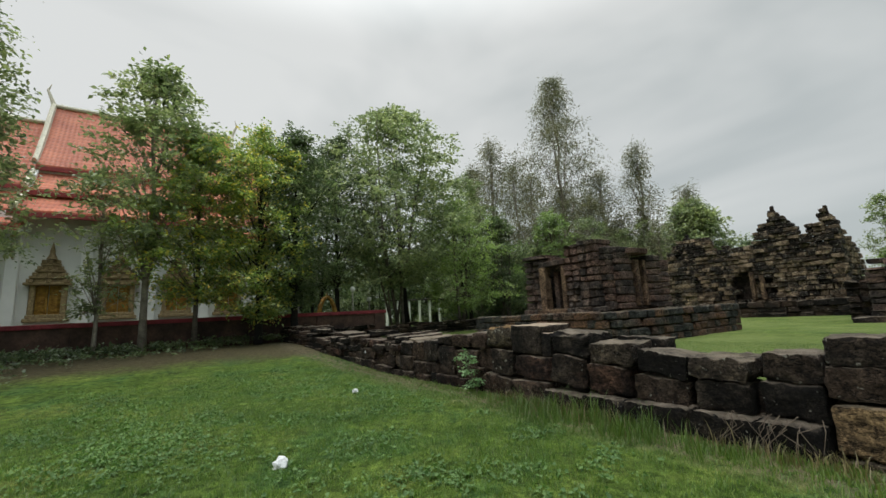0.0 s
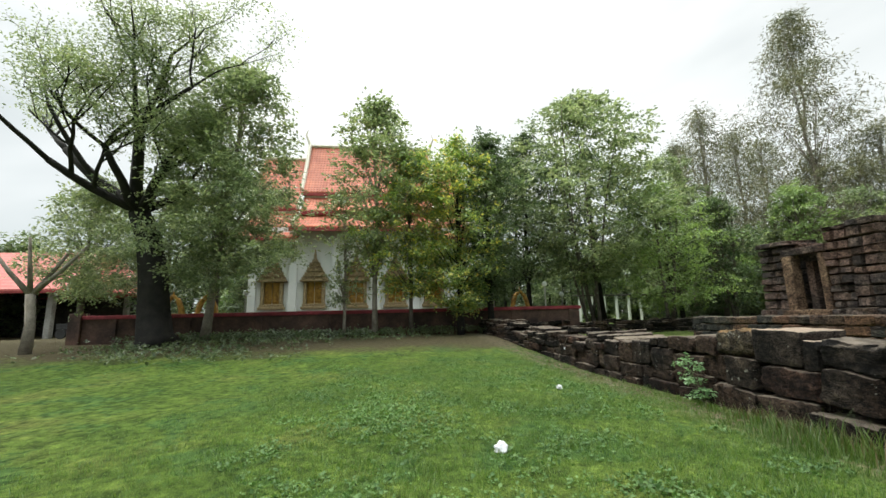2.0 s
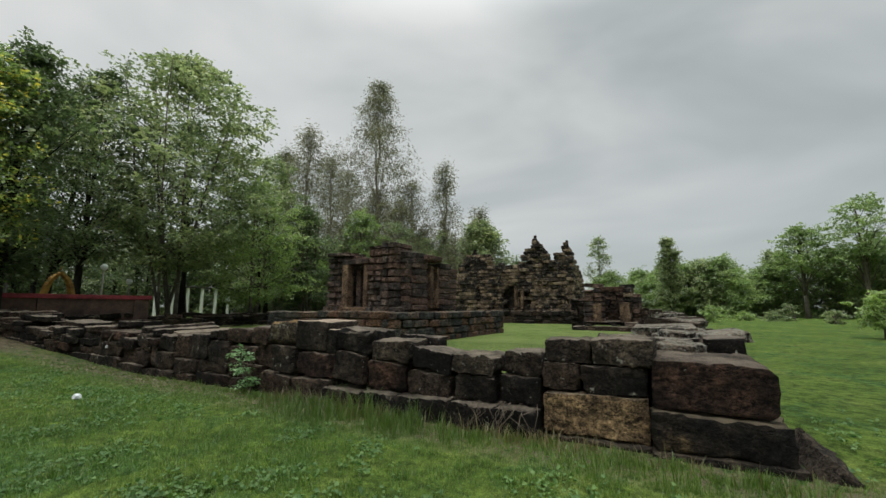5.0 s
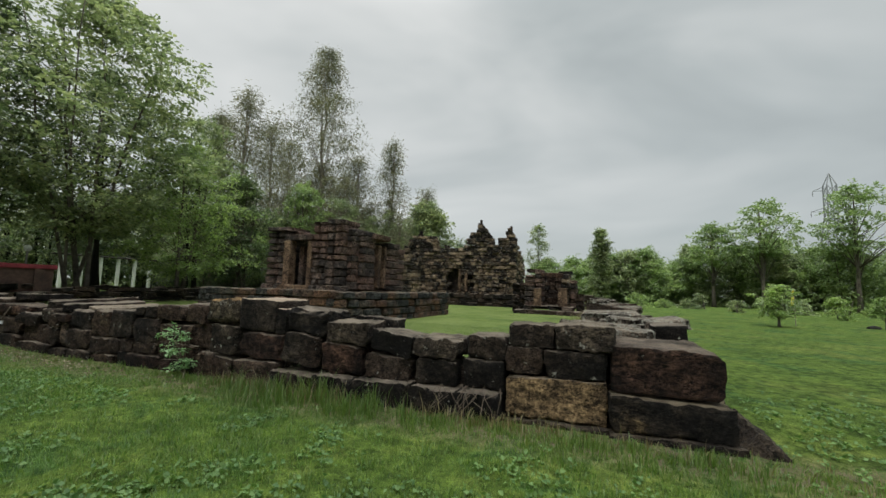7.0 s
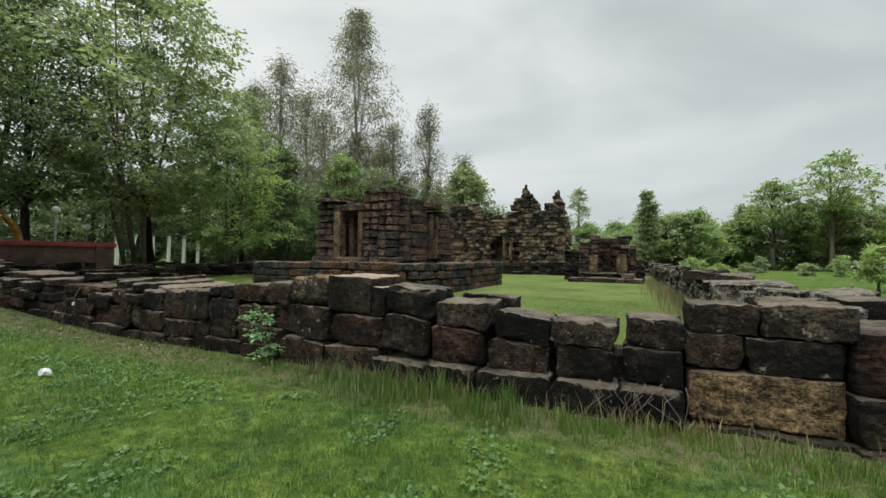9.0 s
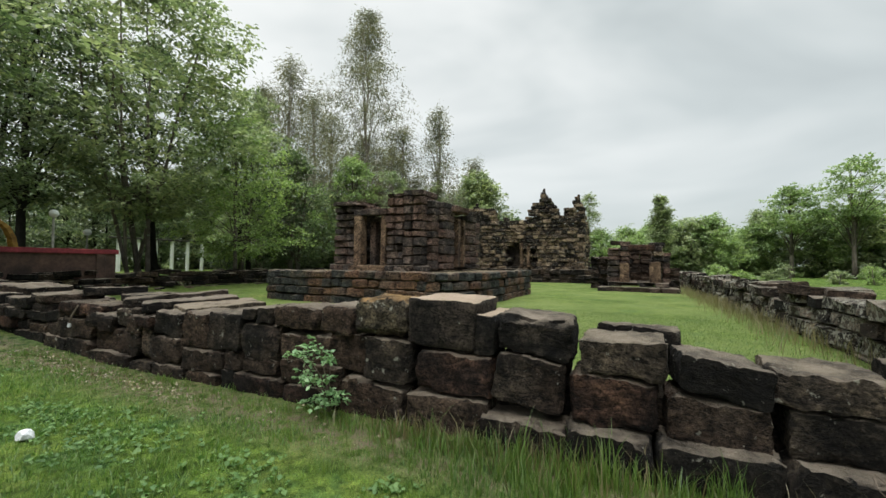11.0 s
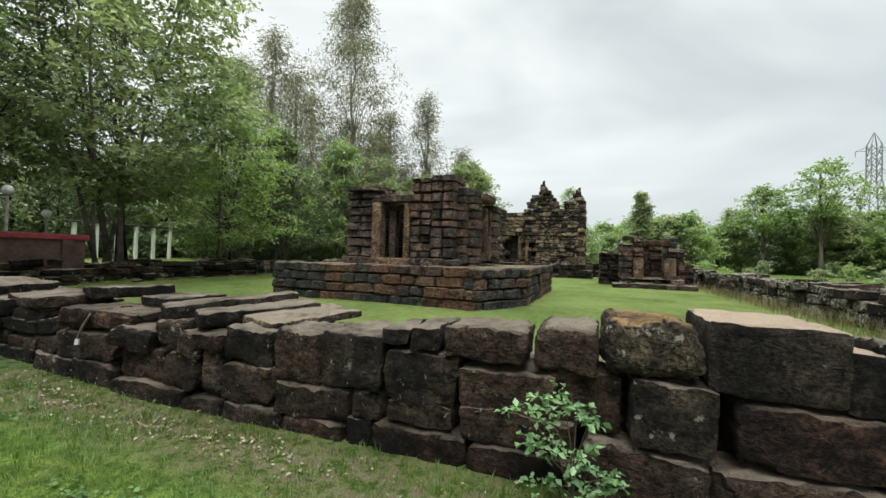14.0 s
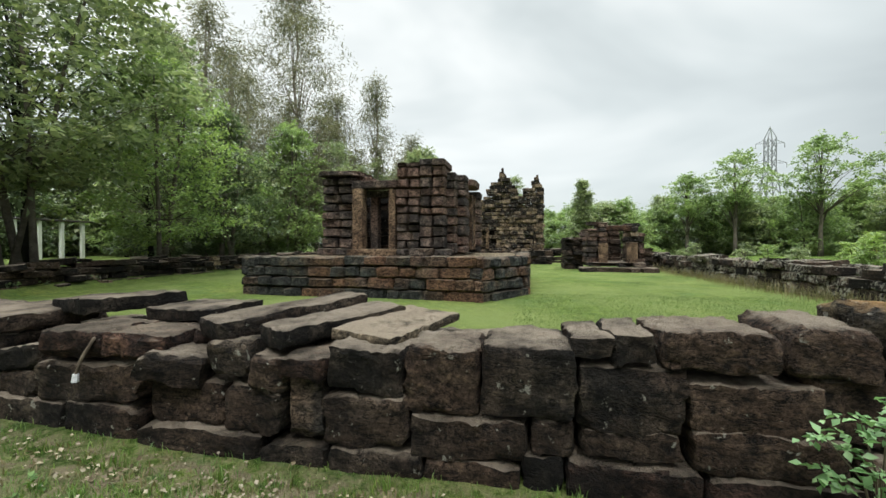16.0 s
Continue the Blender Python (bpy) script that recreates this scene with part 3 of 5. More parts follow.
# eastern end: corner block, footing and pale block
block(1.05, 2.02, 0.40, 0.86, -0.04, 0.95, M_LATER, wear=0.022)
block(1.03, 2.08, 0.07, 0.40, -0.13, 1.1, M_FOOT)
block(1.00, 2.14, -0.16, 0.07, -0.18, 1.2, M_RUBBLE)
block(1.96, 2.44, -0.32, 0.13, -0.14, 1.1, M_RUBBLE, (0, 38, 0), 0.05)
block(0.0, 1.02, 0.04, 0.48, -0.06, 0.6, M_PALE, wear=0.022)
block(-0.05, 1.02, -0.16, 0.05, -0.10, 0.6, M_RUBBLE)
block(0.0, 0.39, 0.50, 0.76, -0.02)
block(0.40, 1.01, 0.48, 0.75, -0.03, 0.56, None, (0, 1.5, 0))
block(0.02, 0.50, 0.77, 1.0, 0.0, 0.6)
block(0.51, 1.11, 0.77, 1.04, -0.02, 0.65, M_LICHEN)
# sagging stretch beside the pale block
row(-0.10, 0.25, (-3.10, -2.42, -1.84, -1.12, -0.52, -0.02), -0.16, 0.65, M_STONE)
block(-0.49, -0.01, 0.29, 0.59, 0.0)
block(-1.08, -0.57, 0.25, 0.55, 0.0)
block(-1.76, -1.16, 0.25, 0.54, 0.0, 0.55, None, (0, 2, 0))
block(-2.43, -1.80, 0.27, 0.63, 0.0, 0.55, M_LATER, (0, 2, 0), 0.04)
block(-3.03, -2.46, 0.33, 0.70, -0.02, 0.55, None, (0, 3, 0))
block(-0.46, 0.0, 0.60, 0.85, 0.02)
block(-1.12, -0.53, 0.56, 0.78, 0.0, 0.65, M_LICHEN, (0, 1, -2))
block(-1.71, -1.16, 0.54, 0.81, 0.0, 0.66, None, (0, 8, 2))
block(-2.33, -1.74, 0.63, 0.91, 0.0, 0.5, M_LICHEN, (0, 1, 0))
block(-2.25, -1.60, 0.62, 0.94, 0.52, 0.35, M_STONE)
block(-3.00, -2.40, 0.71, 1.03, 0.03, 0.66, None, (0, 4, 1), 0.035)
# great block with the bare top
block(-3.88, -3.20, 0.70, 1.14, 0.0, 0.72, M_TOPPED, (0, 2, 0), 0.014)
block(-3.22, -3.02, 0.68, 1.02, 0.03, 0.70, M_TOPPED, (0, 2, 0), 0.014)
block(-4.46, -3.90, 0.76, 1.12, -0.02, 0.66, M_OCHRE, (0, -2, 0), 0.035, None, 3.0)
block(-4.31, -3.82, 0.34, 0.74, -0.05, 0.55, M_LICHEN, (0, 3, 0))
block(-3.74, -3.04, 0.34, 0.68, -0.03, 0.55, M_LATER)
block(-3.87, -3.05, -0.08, 0.31, -0.07, 0.6)
block(-4.60, -3.88, -0.08, 0.32, -0.06, 0.6, None, (0, 4, 0))
# straight stretch with full courses
block(-4.82, -4.34, 0.36, 0.73, 0.05, 0.5)
block(-4.90, -4.47, 0.73, 1.02, 0.0, 0.62, M_STONE)
block(-5.56, -4.94, 0.74, 0.97, -0.02, 0.6)
block(-5.42, -4.74, 0.42, 0.69, 0.0)
block(-5.42, -4.62, 0.17, 0.41, -0.02, 0.58)
block(-5.34, -4.56, -0.10, 0.17, -0.06, 0.6, M_LATER)
block(-6.07, -5.83, 0.79, 0.93, 0.02, 0.55)
block(-5.84, -5.58, 0.77, 0.95, 0.02, 0.55)
block(-6.02, -5.44, 0.38, 0.75, -0.02)
block(-6.01, -5.46, 0.22, 0.38, -0.02)
block(-6.10, -5.35, -0.08, 0.20, -0.06, 0.6, M_LATER)
block(-6.60, -6.04, 0.42, 0.86, -0.02)
block(-7.10, -6.61, 0.39, 0.82, -0.02)
block(-7.06, -6.31, 0.12, 0.38, -0.03, 0.58)
block(-6.30, -6.03, 0.20, 0.41, -0.02)
block(-6.35, -6.11, -0.10, 0.19, -0.04, 0.6)
row(-0.10, 0.14, (-7.62, -6.96, -6.36), -0.05, 0.6, M_STONE)
block(-7.63, -7.11, 0.49, 0.79, -0.03)
block(-7.64, -7.06, 0.14, 0.48, -0.05, 0.6, None, (0, -3, 0))
block(-7.94, -7.66, 0.14, 0.60, -0.02, 0.5, M_PLAT)
block(-7.96, -7.64, 0.58, 0.71, -0.09, 0.6, M_LATER)
# tumbled stretch: fallen blocks under the slabs
block(-8.25, -7.95, 0.46, 0.70, -0.05, 0.5, None, (0, 8, 6))
block(-8.58, -8.27, 0.53, 0.77, 0.0, 0.5, M_LICHEN)
block(-9.14, -8.64, 0.46, 0.68, -0.10, 0.55, None, (0, 9, 12))
block(-9.12, -8.42, 0.18, 0.48, 0.0, 0.55)
block(-8.42, -7.96, 0.16, 0.47, -0.03, 0.55, None, (0, 5, 0))
block(-9.10, -8.10, -0.10, 0.18, -0.08, 0.6)
block(-8.10, -7.62, -0.12, 0.12, -0.06, 0.6, M_RUBBLE)
block(-10.10, -9.13, 0.27, 0.57, -0.02, 0.6, None, (0, -2, 0))
block(-9.80, -9.14, -0.05, 0.28, -0.05, 0.6)
block(-10.55, -9.81, -0.05, 0.26, -0.05, 0.6)
block(-10.55, -10.10, 0.26, 0.45, 0.0, 0.6)
block(-10.52, -10.08, 0.44, 0.65, 0.0, 0.55, None, (0, -8, 0))
block(-10.05, -9.50, 0.59, 0.81, -0.04, 0.6, M_LATER, (0, 0, 6))
block(-9.49, -8.98, 0.60, 0.80, -0.03, 0.6, M_LATER, (0, 3, 4))
block(-9.00, -8.60, 0.66, 0.78, 0.30, 0.55, M_LATER, (0, 2, 10))
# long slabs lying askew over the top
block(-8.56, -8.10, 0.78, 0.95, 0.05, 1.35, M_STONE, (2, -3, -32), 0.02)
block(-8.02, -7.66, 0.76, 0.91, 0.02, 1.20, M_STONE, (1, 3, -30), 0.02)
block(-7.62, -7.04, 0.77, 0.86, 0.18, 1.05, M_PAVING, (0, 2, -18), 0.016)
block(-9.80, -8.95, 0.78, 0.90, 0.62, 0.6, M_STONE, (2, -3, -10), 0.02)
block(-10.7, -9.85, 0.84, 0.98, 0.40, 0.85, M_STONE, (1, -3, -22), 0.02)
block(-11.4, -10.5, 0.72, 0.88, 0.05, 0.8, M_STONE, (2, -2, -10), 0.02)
# stretch towards the western trees
z_rows = [(0.0, 0.21), (0.21, 0.40), (0.40, 0.57), (0.57, 0.73)]
for ci in range(4):
    x = -10.53 - hrng.uniform(0, 0.1)
    while x > -20.0:
        ln = hrng.uniform(0.42, 1.0)
        gz = 0.34 * smooth((-x - 9) / 9.5)
        za, zb = z_rows[ci]
        if ci == 3 and hrng.random() < 0.16:
            x -= ln
            continue
        block(x - ln, x, za + gz - (0.1 if ci == 0 else 0), zb + gz + hrng.uniform(-0.03, 0.03), hrng.uniform(-0.05, 0.06), hrng.uniform(0.5, 0.65), M_LATER if hrng.random() < 0.12 else None)
        x -= ln
x = -11.4
while x > -19.8:
    ln = hrng.uniform(0.5, 1.0)
    gz = 0.34 * smooth((-x - 9) / 9.5)
    if hrng.random() < 0.75:
        block(x - ln, x, 0.73 + gz, 0.87 + gz + hrng.uniform(-0.03, 0.05), hrng.uniform(0.0, 0.3), hrng.uniform(0.6, 0.9), M_PALE if hrng.random() < 0.12 else None, (hrng.uniform(-3, 3), hrng.uniform(-5, 5), hrng.uniform(-14, 14)))
    x -= ln
# rear row of the wall
x = 0.4
while x > -19.8:
    ln = hrng.uniform(0.5, 0.95)
    gz = 0.34 * smooth((-x - 9) / 9.5)
    hi = 0.42 if x > -2.6 else (0.66 if x > -6.2 else 0.72)
    y0 = 0.50 if x > -6 else 0.58
    block(x - ln, x, 0.02, hi + gz + hrng.uniform(-0.06, 0.04), y0 + hrng.uniform(-0.03, 0.05), hrng.uniform(0.35, 0.55) if x > -6 else hrng.uniform(0.5, 0.8))
    x -= ln
bm = bmesh.new()
box(bm, -19.8, -9.0, 0.25, 0.95, -0.2, 0.55)
box(bm, -9.0, -3.2, 0.25, 0.85, -0.2, 0.52)
box(bm, -3.2, -0.1, 0.22, 0.75, -0.2, 0.46)
box(bm, -0.1, 1.9, 0.26, 0.75, -0.2, 0.70)
part("core", bm, M_RUBBLE, wall_s)

# ---- eastern and western walls of the enclosure ----
wall_e = tagged(empty("wall_east", 1.5, 14, 0), "long low ruined wall of lichened sandstone blocks", "wall", "", "structure")
er = random.Random(21)


def ragged(base, amp, seed, fine=0.0):
    return lambda s: base + amp * noise.noise((s * 0.55, seed, 0)) + fine * noise.noise((s * 2.2, seed, 7))


M_EAST = stone_mat("white_lichened_stone", (0.010, 0.009, 0.008), (0.03, 0.025, 0.02), (0.18, 0.15, 0.12), 0.505, None, 0.3, (0.3, 0.26, 0.2))
U_EAST = unit_stones(8, M_EAST, 0.09, 0.08) + U_WALL[:4]
stone_face(U_EAST, wall_e, er, (1.05, 27.6), (1.05, 0.95), -0.05, ragged(0.92, 0.22, 3.1, 0.1), 0.5, (0.35, 0.75), (0.22, 0.3), 0.02, None, 0.05, 4)
stone_face(U_EAST, wall_e, er, (2.05, 1.0), (2.05, 27.6), -0.05, ragged(0.82, 0.2, 5.1, 0.1), 0.5, (0.4, 0.8), (0.24, 0.32), 0.02, None, 0.05, 4)
for i in range(34):
    yy = er.uniform(1.2, 27)
    place_stone(U_EAST, wall_e, er, er.uniform(1.15, 1.9), yy, er.uniform(0.86, 0.98), er.uniform(0.5, 0.95), er.uniform(0.35, 0.6), er.uniform(0.14, 0.24), er.uniform(-35, 35), 6)
bm = bmesh.new()
box(bm, 1.3, 1.8, 0.9, 27.5, -0.2, 0.72)
part("core", bm, M_RUBBLE, wall_e)

wall_w = tagged(empty("wall_west", -20.6, 12, 0), "low tumbled wall of dark sandstone slabs", "wall", "", "structure")
stone_face(U_WALL + U_RUIN[:2], wall_w, er, (-20.5, 27.0), (-20.5, 1.2), 0.0, ragged(0.85, 0.3, 8.4, 0.12), 0.6, (0.4, 0.9), (0.15, 0.24), 0.02, None, 0.08, 4)
for i in range(70):
    yy = er.uniform(1.0, 27)
    place_stone(U_WALL, wall_w, er, er.uniform(-21.4, -20.1), yy, 0.85 + er.uniform(-0.1, 0.12), er.uniform(0.5, 1.1), er.uniform(0.4, 0.7), er.uniform(0.12, 0.2), er.uniform(-40, 40), 8)
bm = bmesh.new()
box(bm, -21.3, -20.7, 1.0, 27, -0.2, 0.75)
part("core", bm, M_RUBBLE, wall_w)

wall_n = tagged(empty("wall_north", -2, 27.6, 0), "low ruined rear wall of dark blocks", "wall", "", "structure")
stone_face(U_WALL, wall_n, er, (-20, 29.5), (1.6, 29.5), 0.0, ragged(1.15, 0.35, 12.4, 0.15), 0.7, (0.5, 1.0), (0.24, 0.34), 0.02, None, 0.06, 4)

# ---- platform with the ruined shrine ----
plat = tagged(empty("platform", -10, 11, 0), "stepped terrace of dark and rust-red laterite blocks", "terrace", "", "structure")
pr = random.Random(5)
outline = [(-14.1, 7.5), (-10.9, 7.28), (-7.25, 7.0), (-6.15, 8.9), (-6.0, 15.2), (-14.0, 15.6)]
for a, b in zip(outline, outline[1:] + outline[:1]):
    stone_face(U_PLAT, plat, pr, a, b, 0.05, lambda s: 1.22, 0.5, (0.38, 0.75), (0.25, 0.30), 0.008, None, 0.035, 1.5)
bm = bmesh.new()
f = bm.faces.new([bm.verts.new((x + (0.3 if x < -10 else -0.3), y + (0.3 if y < 11 else -0.3), 0.0)) for x, y in outline])
ex = bmesh.ops.extrude_face_region(bm, geom=[f])
for v in ex["geom"]:
    if isinstance(v, bmesh.types.BMVert):
        v.co.z = 1.12
bmesh.ops.recalc_face_normals(bm, faces=bm.faces)
M_PAVE = stone_mat("worn_paving", (0.10, 0.085, 0.06), (0.19, 0.155, 0.105), (0.26, 0.21, 0.14), 0.7, None, 0)
part("paving", bm, M_PAVE, plat, "worn bare paving")

shrine = tagged(empty("ruined_shrine", -10.3, 11.5, 1.12), "roofless sandstone shrine with a tan-framed doorway, on the terrace", "shrine")
sr = random.Random(9)
pier(U_SHRINE, shrine, sr, -12.95, -11.55, 9.5, 11.3, 1.12, 1.36, 2)
pier(U_SHRINE, shrine, sr, -12.82, -11.62, 9.65, 11.2, 1.36, 3.72, 2)
place_stone(U_SHRINE, shrine, sr, -12.2, 10.3, 3.80, 1.45, 1.5, 0.22)
place_stone(U_SHRINE, shrine, sr, -11.55, 10.5, 3.60, 0.7, 0.9, 0.24)
pier(U_SHRINE, shrine, sr, -10.25, -8.45, 9.25, 11.0, 1.12, 1.36, 3)
pier(U_SHRINE, shrine, sr, -10.18, -9.38, 9.42, 11.2, 1.36, 4.02, 2)
pier(U_SHRINE, shrine, sr, -9.42, -8.62, 9.36, 10.7, 1.36, 4.10, 2)
pier(U_SHRINE, shrine, sr, -8.66, -8.36, 9.72, 11.0, 1.2, 3.80, 1)
pier(U_SHRINE, shrine, sr, -8.42, -8.1, 10.2, 11.2, 1.2, 3.72, 1)
pier(U_SHRINE, shrine, sr, -8.7, -7.85, 11.95, 13.0, 1.2, 3.5, 1)
pier(U_SHRINE, shrine, sr, -8.9, -8.2, 13.0, 14.4, 1.2, 3.3, 1)
pier(U_SHRINE, shrine, sr, -12.7, -8.9, 13.4, 14.4, 1.12, 3.3, 5)
pier(U_SHRINE, shrine, sr, -12.75, -11.9, 11.2, 13.4, 1.12, 3.4, 1)
place_stone(U_SHRINE, shrine, sr, -8.25, 11.5, 3.55, 0.8, 1.4, 0.26)


def slab(name, x0, x1, y0, y1, z0, z1, material, parent, label="", bev=0.03):
    bm = bmesh.new()
    box(bm, x0, x1, y0, y1, z0, z1, bev, 2)
    return part(name, bm, material, parent, label)


slab("door_jamb", -11.58, -11.24, 9.35, 9.75, 1.34, 3.24, M_JAMB, shrine, "tan sandstone jamb")
slab("door_jamb", -11.16, -10.92, 9.85, 10.2, 1.34, 3.05, M_SHRINE, shrine, "tan sandstone jamb")
slab("door_jamb", -10.42, -10.2, 9.45, 9.8, 1.34, 3.22, M_JAMB, shrine, "tan sandstone jamb")
# added stack of near-black stones; its dark colour stands in for shade inside the doorway
pier(U_WALL, shrine, sr, -11.4, -10.1, 10.75, 11.3, 1.12, 3.2, 2)
slab("lintel", -11.62, -10.15, 9.4, 9.95, 3.25, 3.48, M_SHRINE, shrine)
slab("lintel", -11.3, -10.15, 9.8, 10.3, 3.02, 3.22, M_SHRINE, shrine)
slab("threshold", -11.7, -10.1, 9.2, 9.9, 1.12, 1.34, M_JAMB, shrine)
slab("door_jamb", -8.22, -8.0, 11.25, 11.5, 1.3, 3.2, M_JAMB, shrine, "tan sandstone jamb")
slab("door_jamb", -8.2, -7.98, 11.78, 11.98, 1.3, 3.2, M_JAMB, shrine, "tan sandstone jamb")

# ---- the tall ruined hall behind ----
hall = tagged(empty("ruined_hall", -9.7, 28.5, 0), "tall crumbling sandstone hall with two jagged peaks", "ruin")
rr = random.Random(31)


def hall_top(s):
    """The broken skyline along the front, from its western end."""
    x = -14.7 + s
    z = 4.95 + 0.30 * noise.noise((x * 1.7, 2.0, 0.0))
    z += 1.0 * smooth((x + 14.5) / 0.7) * smooth((-11.3 - x) / 0.6)
    z += 1.15 * smooth((x + 9.1) / 0.6) * smooth((-6.6 - x) / 0.5)
    z += 1.0 * smooth((x + 8.2) / 0.3) * smooth((-7.3 - x) / 0.3)
    z += 0.7 * smooth((x + 6.6) / 0.5)
    z += 0.8 * smooth((x + 5.6) / 0.2) * smooth((-4.95 - x) / 0.15)
    return z


def hall_hole(s, z):
    x = -14.7 + s
    return (-10.3 < x < -9.5 and 1.3 < z < 3.0) or (-8.7 < x < -8.35 and 1.6 < z < 2.6)


stone_face(U_RUIN, hall, rr, (-14.7, 27.4), (-4.75, 27.4), 1.0, hall_top, 0.7, (0.26, 0.72), (0.24, 0.36), 0.02, hall_hole, 0.10, 3)
stone_face(U_RUIN, hall, rr, (-4.75, 27.4), (-4.75, 32.0), 1.0, lambda s: 5.4 - 0.3 * s + 0.4 * noise.noise((s * 1.1, 9.0, 0)), 0.6, (0.45, 0.8), (0.3, 0.38), 0.02, None, 0.06, 3)
stone_face(U_WALL, hall, rr, (-15.4, 26.6), (-4.2, 26.6), 0.0, lambda s: 1.15 + 0.2 * noise.noise((s * 0.7, 4, 0)), 0.9, (0.5, 1.0), (0.3, 0.4), 0.02, None, 0.08, 2)
stone_face(U_RUIN, hall, rr, (-13.9, 25.2), (-12.2, 25.2), 0.6, lambda s: 4.1 + 0.4 * noise.noise((s, 3, 0)), 0.7, (0.4, 0.7), (0.28, 0.36), 0.02, None, 0.06, 3)
for px, tz, pk in ((-7.75, 6.72, 0.42), (-5.25, 6.12, 0.36), (-13.2, 5.9, 0.5)):
    for k in range(4):
        w_ = pk * (1.5 - 0.36 * k)
        place_stone(U_WALL + U_RUIN[:3], hall, rr, px + rr.uniform(-0.05, 0.05), 27.75, tz - 0.5 + 0.27 * k, w_, 0.55 - 0.08 * k, 0.29, rr.uniform(-8, 8), 3)
slab("door_frame", -9.45, -9.25, 27.1, 27.5, 1.2, 3.0, M_JAMB, hall, "tan stone jamb")
slab("door_frame", -8.9, -8.7, 27.05, 27.4, 1.2, 2.7, M_JAMB, hall, "tan stone jamb")
bm = bmesh.new()
box(bm, -14.4, -5.2, 28.0, 31.5, 0.0, 4.4)
box(bm, -8.3, -7.2, 28.0, 28.5, 4.2, 6.0)
part("core", bm, M_RUBBLE, hall)

# ---- small gate shrine by the eastern wall ----
gate = tagged(empty("small_gate_shrine", -1.5, 21, 0.1), "small broken gate shrine of dark blocks with tan jambs", "shrine")
gr = random.Random(13)
pier(U_WALL, gate, gr, -3.35, 0.3, 18.9, 20.2, 0.06, 0.34, 5)
pier(U_WALL, gate, gr, -2.9, -0.1, 19.5, 23.6, 0.34, 0.55, 4)
pier(U_SHRINE, gate, gr, -2.95, -2.3, 20.1, 22.8, 0.5, 2.35, 1)
pier(U_SHRINE, gate, gr, -2.32, -1.85, 20.05, 21.4, 0.5, 2.72, 1)
pier(U_RUIN, gate, gr, -0.80, -0.30, 20.05, 21.6, 0.5, 2.45, 1)
pier(U_SHRINE, gate, gr, -0.32, 0.05, 20.2, 22.8, 0.5, 2.1, 1)
pier(U_WALL, gate, gr, -2.3, -0.7, 22.4, 23.4, 0.5, 2.35, 3)
pier(U_WALL, gate, gr, -3.9, -2.9, 21.5, 23.5, 0.06, 1.9, 2)
pier(U_WALL, gate, gr, 0.02, 0.45, 20.3, 22.0, 0.06, 1.3, 1)
place_stone(U_WALL, gate, gr, -0.55, 20.6, 2.53, 0.75, 0.8, 0.18)
place_stone(U_WALL, gate, gr, -2.5, 20.6, 2.62, 0.6, 0.8, 0.2)
slab("door_jamb", -2.35, -1.9, 19.75, 20.05, 0.5, 1.55, M_JAMB, gate, "tan stone jamb")
slab("door_jamb", -0.95, -0.45, 19.75, 20.05, 0.5, 1.6, M_JAMB, gate, "tan stone jamb")
slab("lintel", -1.95, -0.65, 20.0, 20.5, 2.2, 2.5, M_LATER, gate, "reddish lintel", 0.05)

# ---- trees ----
def leaf_cloud(centres, per, spread, size, rng, flat=0.7, droop=0.0, long=1.5):
    """Many small folded leaves round the given twig ends, as one mesh."""
    n = len(centres) * per
    cen = np.repeat(np.array(centres, dtype=float), per, axis=0)
    # each clump is a few sprays that run out from the twig
    arms = max(1, len(centres) * 3)
    ad = rng.normal(size=(arms, 3)) * np.array([1, 1, 0.35])
    ad /= np.linalg.norm(ad, axis=1, keepdims=True)
    pick = np.repeat(np.arange(len(centres)) * 3, per) + rng.integers(0, 3, n)
    along = rng.uniform(0.0, 1.0, n)[:, None]
    off = ad[pick] * along * spread * 2.4 + rng.normal(size=(n, 3)) * spread * 0.42 * np.array([1, 1, flat])
    off[:, 2] -= droop * spread * 2.0 * along[:, 0] ** 2
    pos = cen + off
    d = rng.normal(size=(n, 3)) * np.array([1, 1, 0.55]) * 0.7 + ad[pick] * 0.8 + np.array([0, 0, -droop])
    d /= np.linalg.norm(d, axis=1, keepdims=True)
    up = rng.normal(size=(n, 3)) * 0.4 + np.array([0, 0, 1.0])
    s = np.cross(d, up)
    s /= np.maximum(np.linalg.norm(s, axis=1, keepdims=True), 1e-6)
    ln = (size * rng.uniform(0.6, 1.35, n))[:, None]
    wd = ln / long / 2
    fold = np.cross(s, d) * wd * 0.5
    v = np.stack([pos, pos + d * ln * 0.45 + s * wd + fold, pos + d * ln, pos + d * ln * 0.45 - s * wd + fold], axis=1).reshape(-1, 3)
    idx = np.arange(n) * 4
    tris = np.stack([np.stack([idx, idx + 1, idx + 2], 1), np.stack([idx, idx + 2, idx + 3], 1)], 1).reshape(-1)
    me = bpy.data.meshes.new("crown")
    me.vertices.add(len(v))
    me.vertices.foreach_set("co", v.reshape(-1))
    k = len(tris) // 3
    me.loops.add(k * 3)
    me.loops.foreach_set("vertex_index", tris.astype(np.int32))
    me.polygons.add(k)
    me.polygons.foreach_set("loop_start", np.arange(k, dtype=np.int32) * 3)
    me.update(calc_edges=True)
    return me


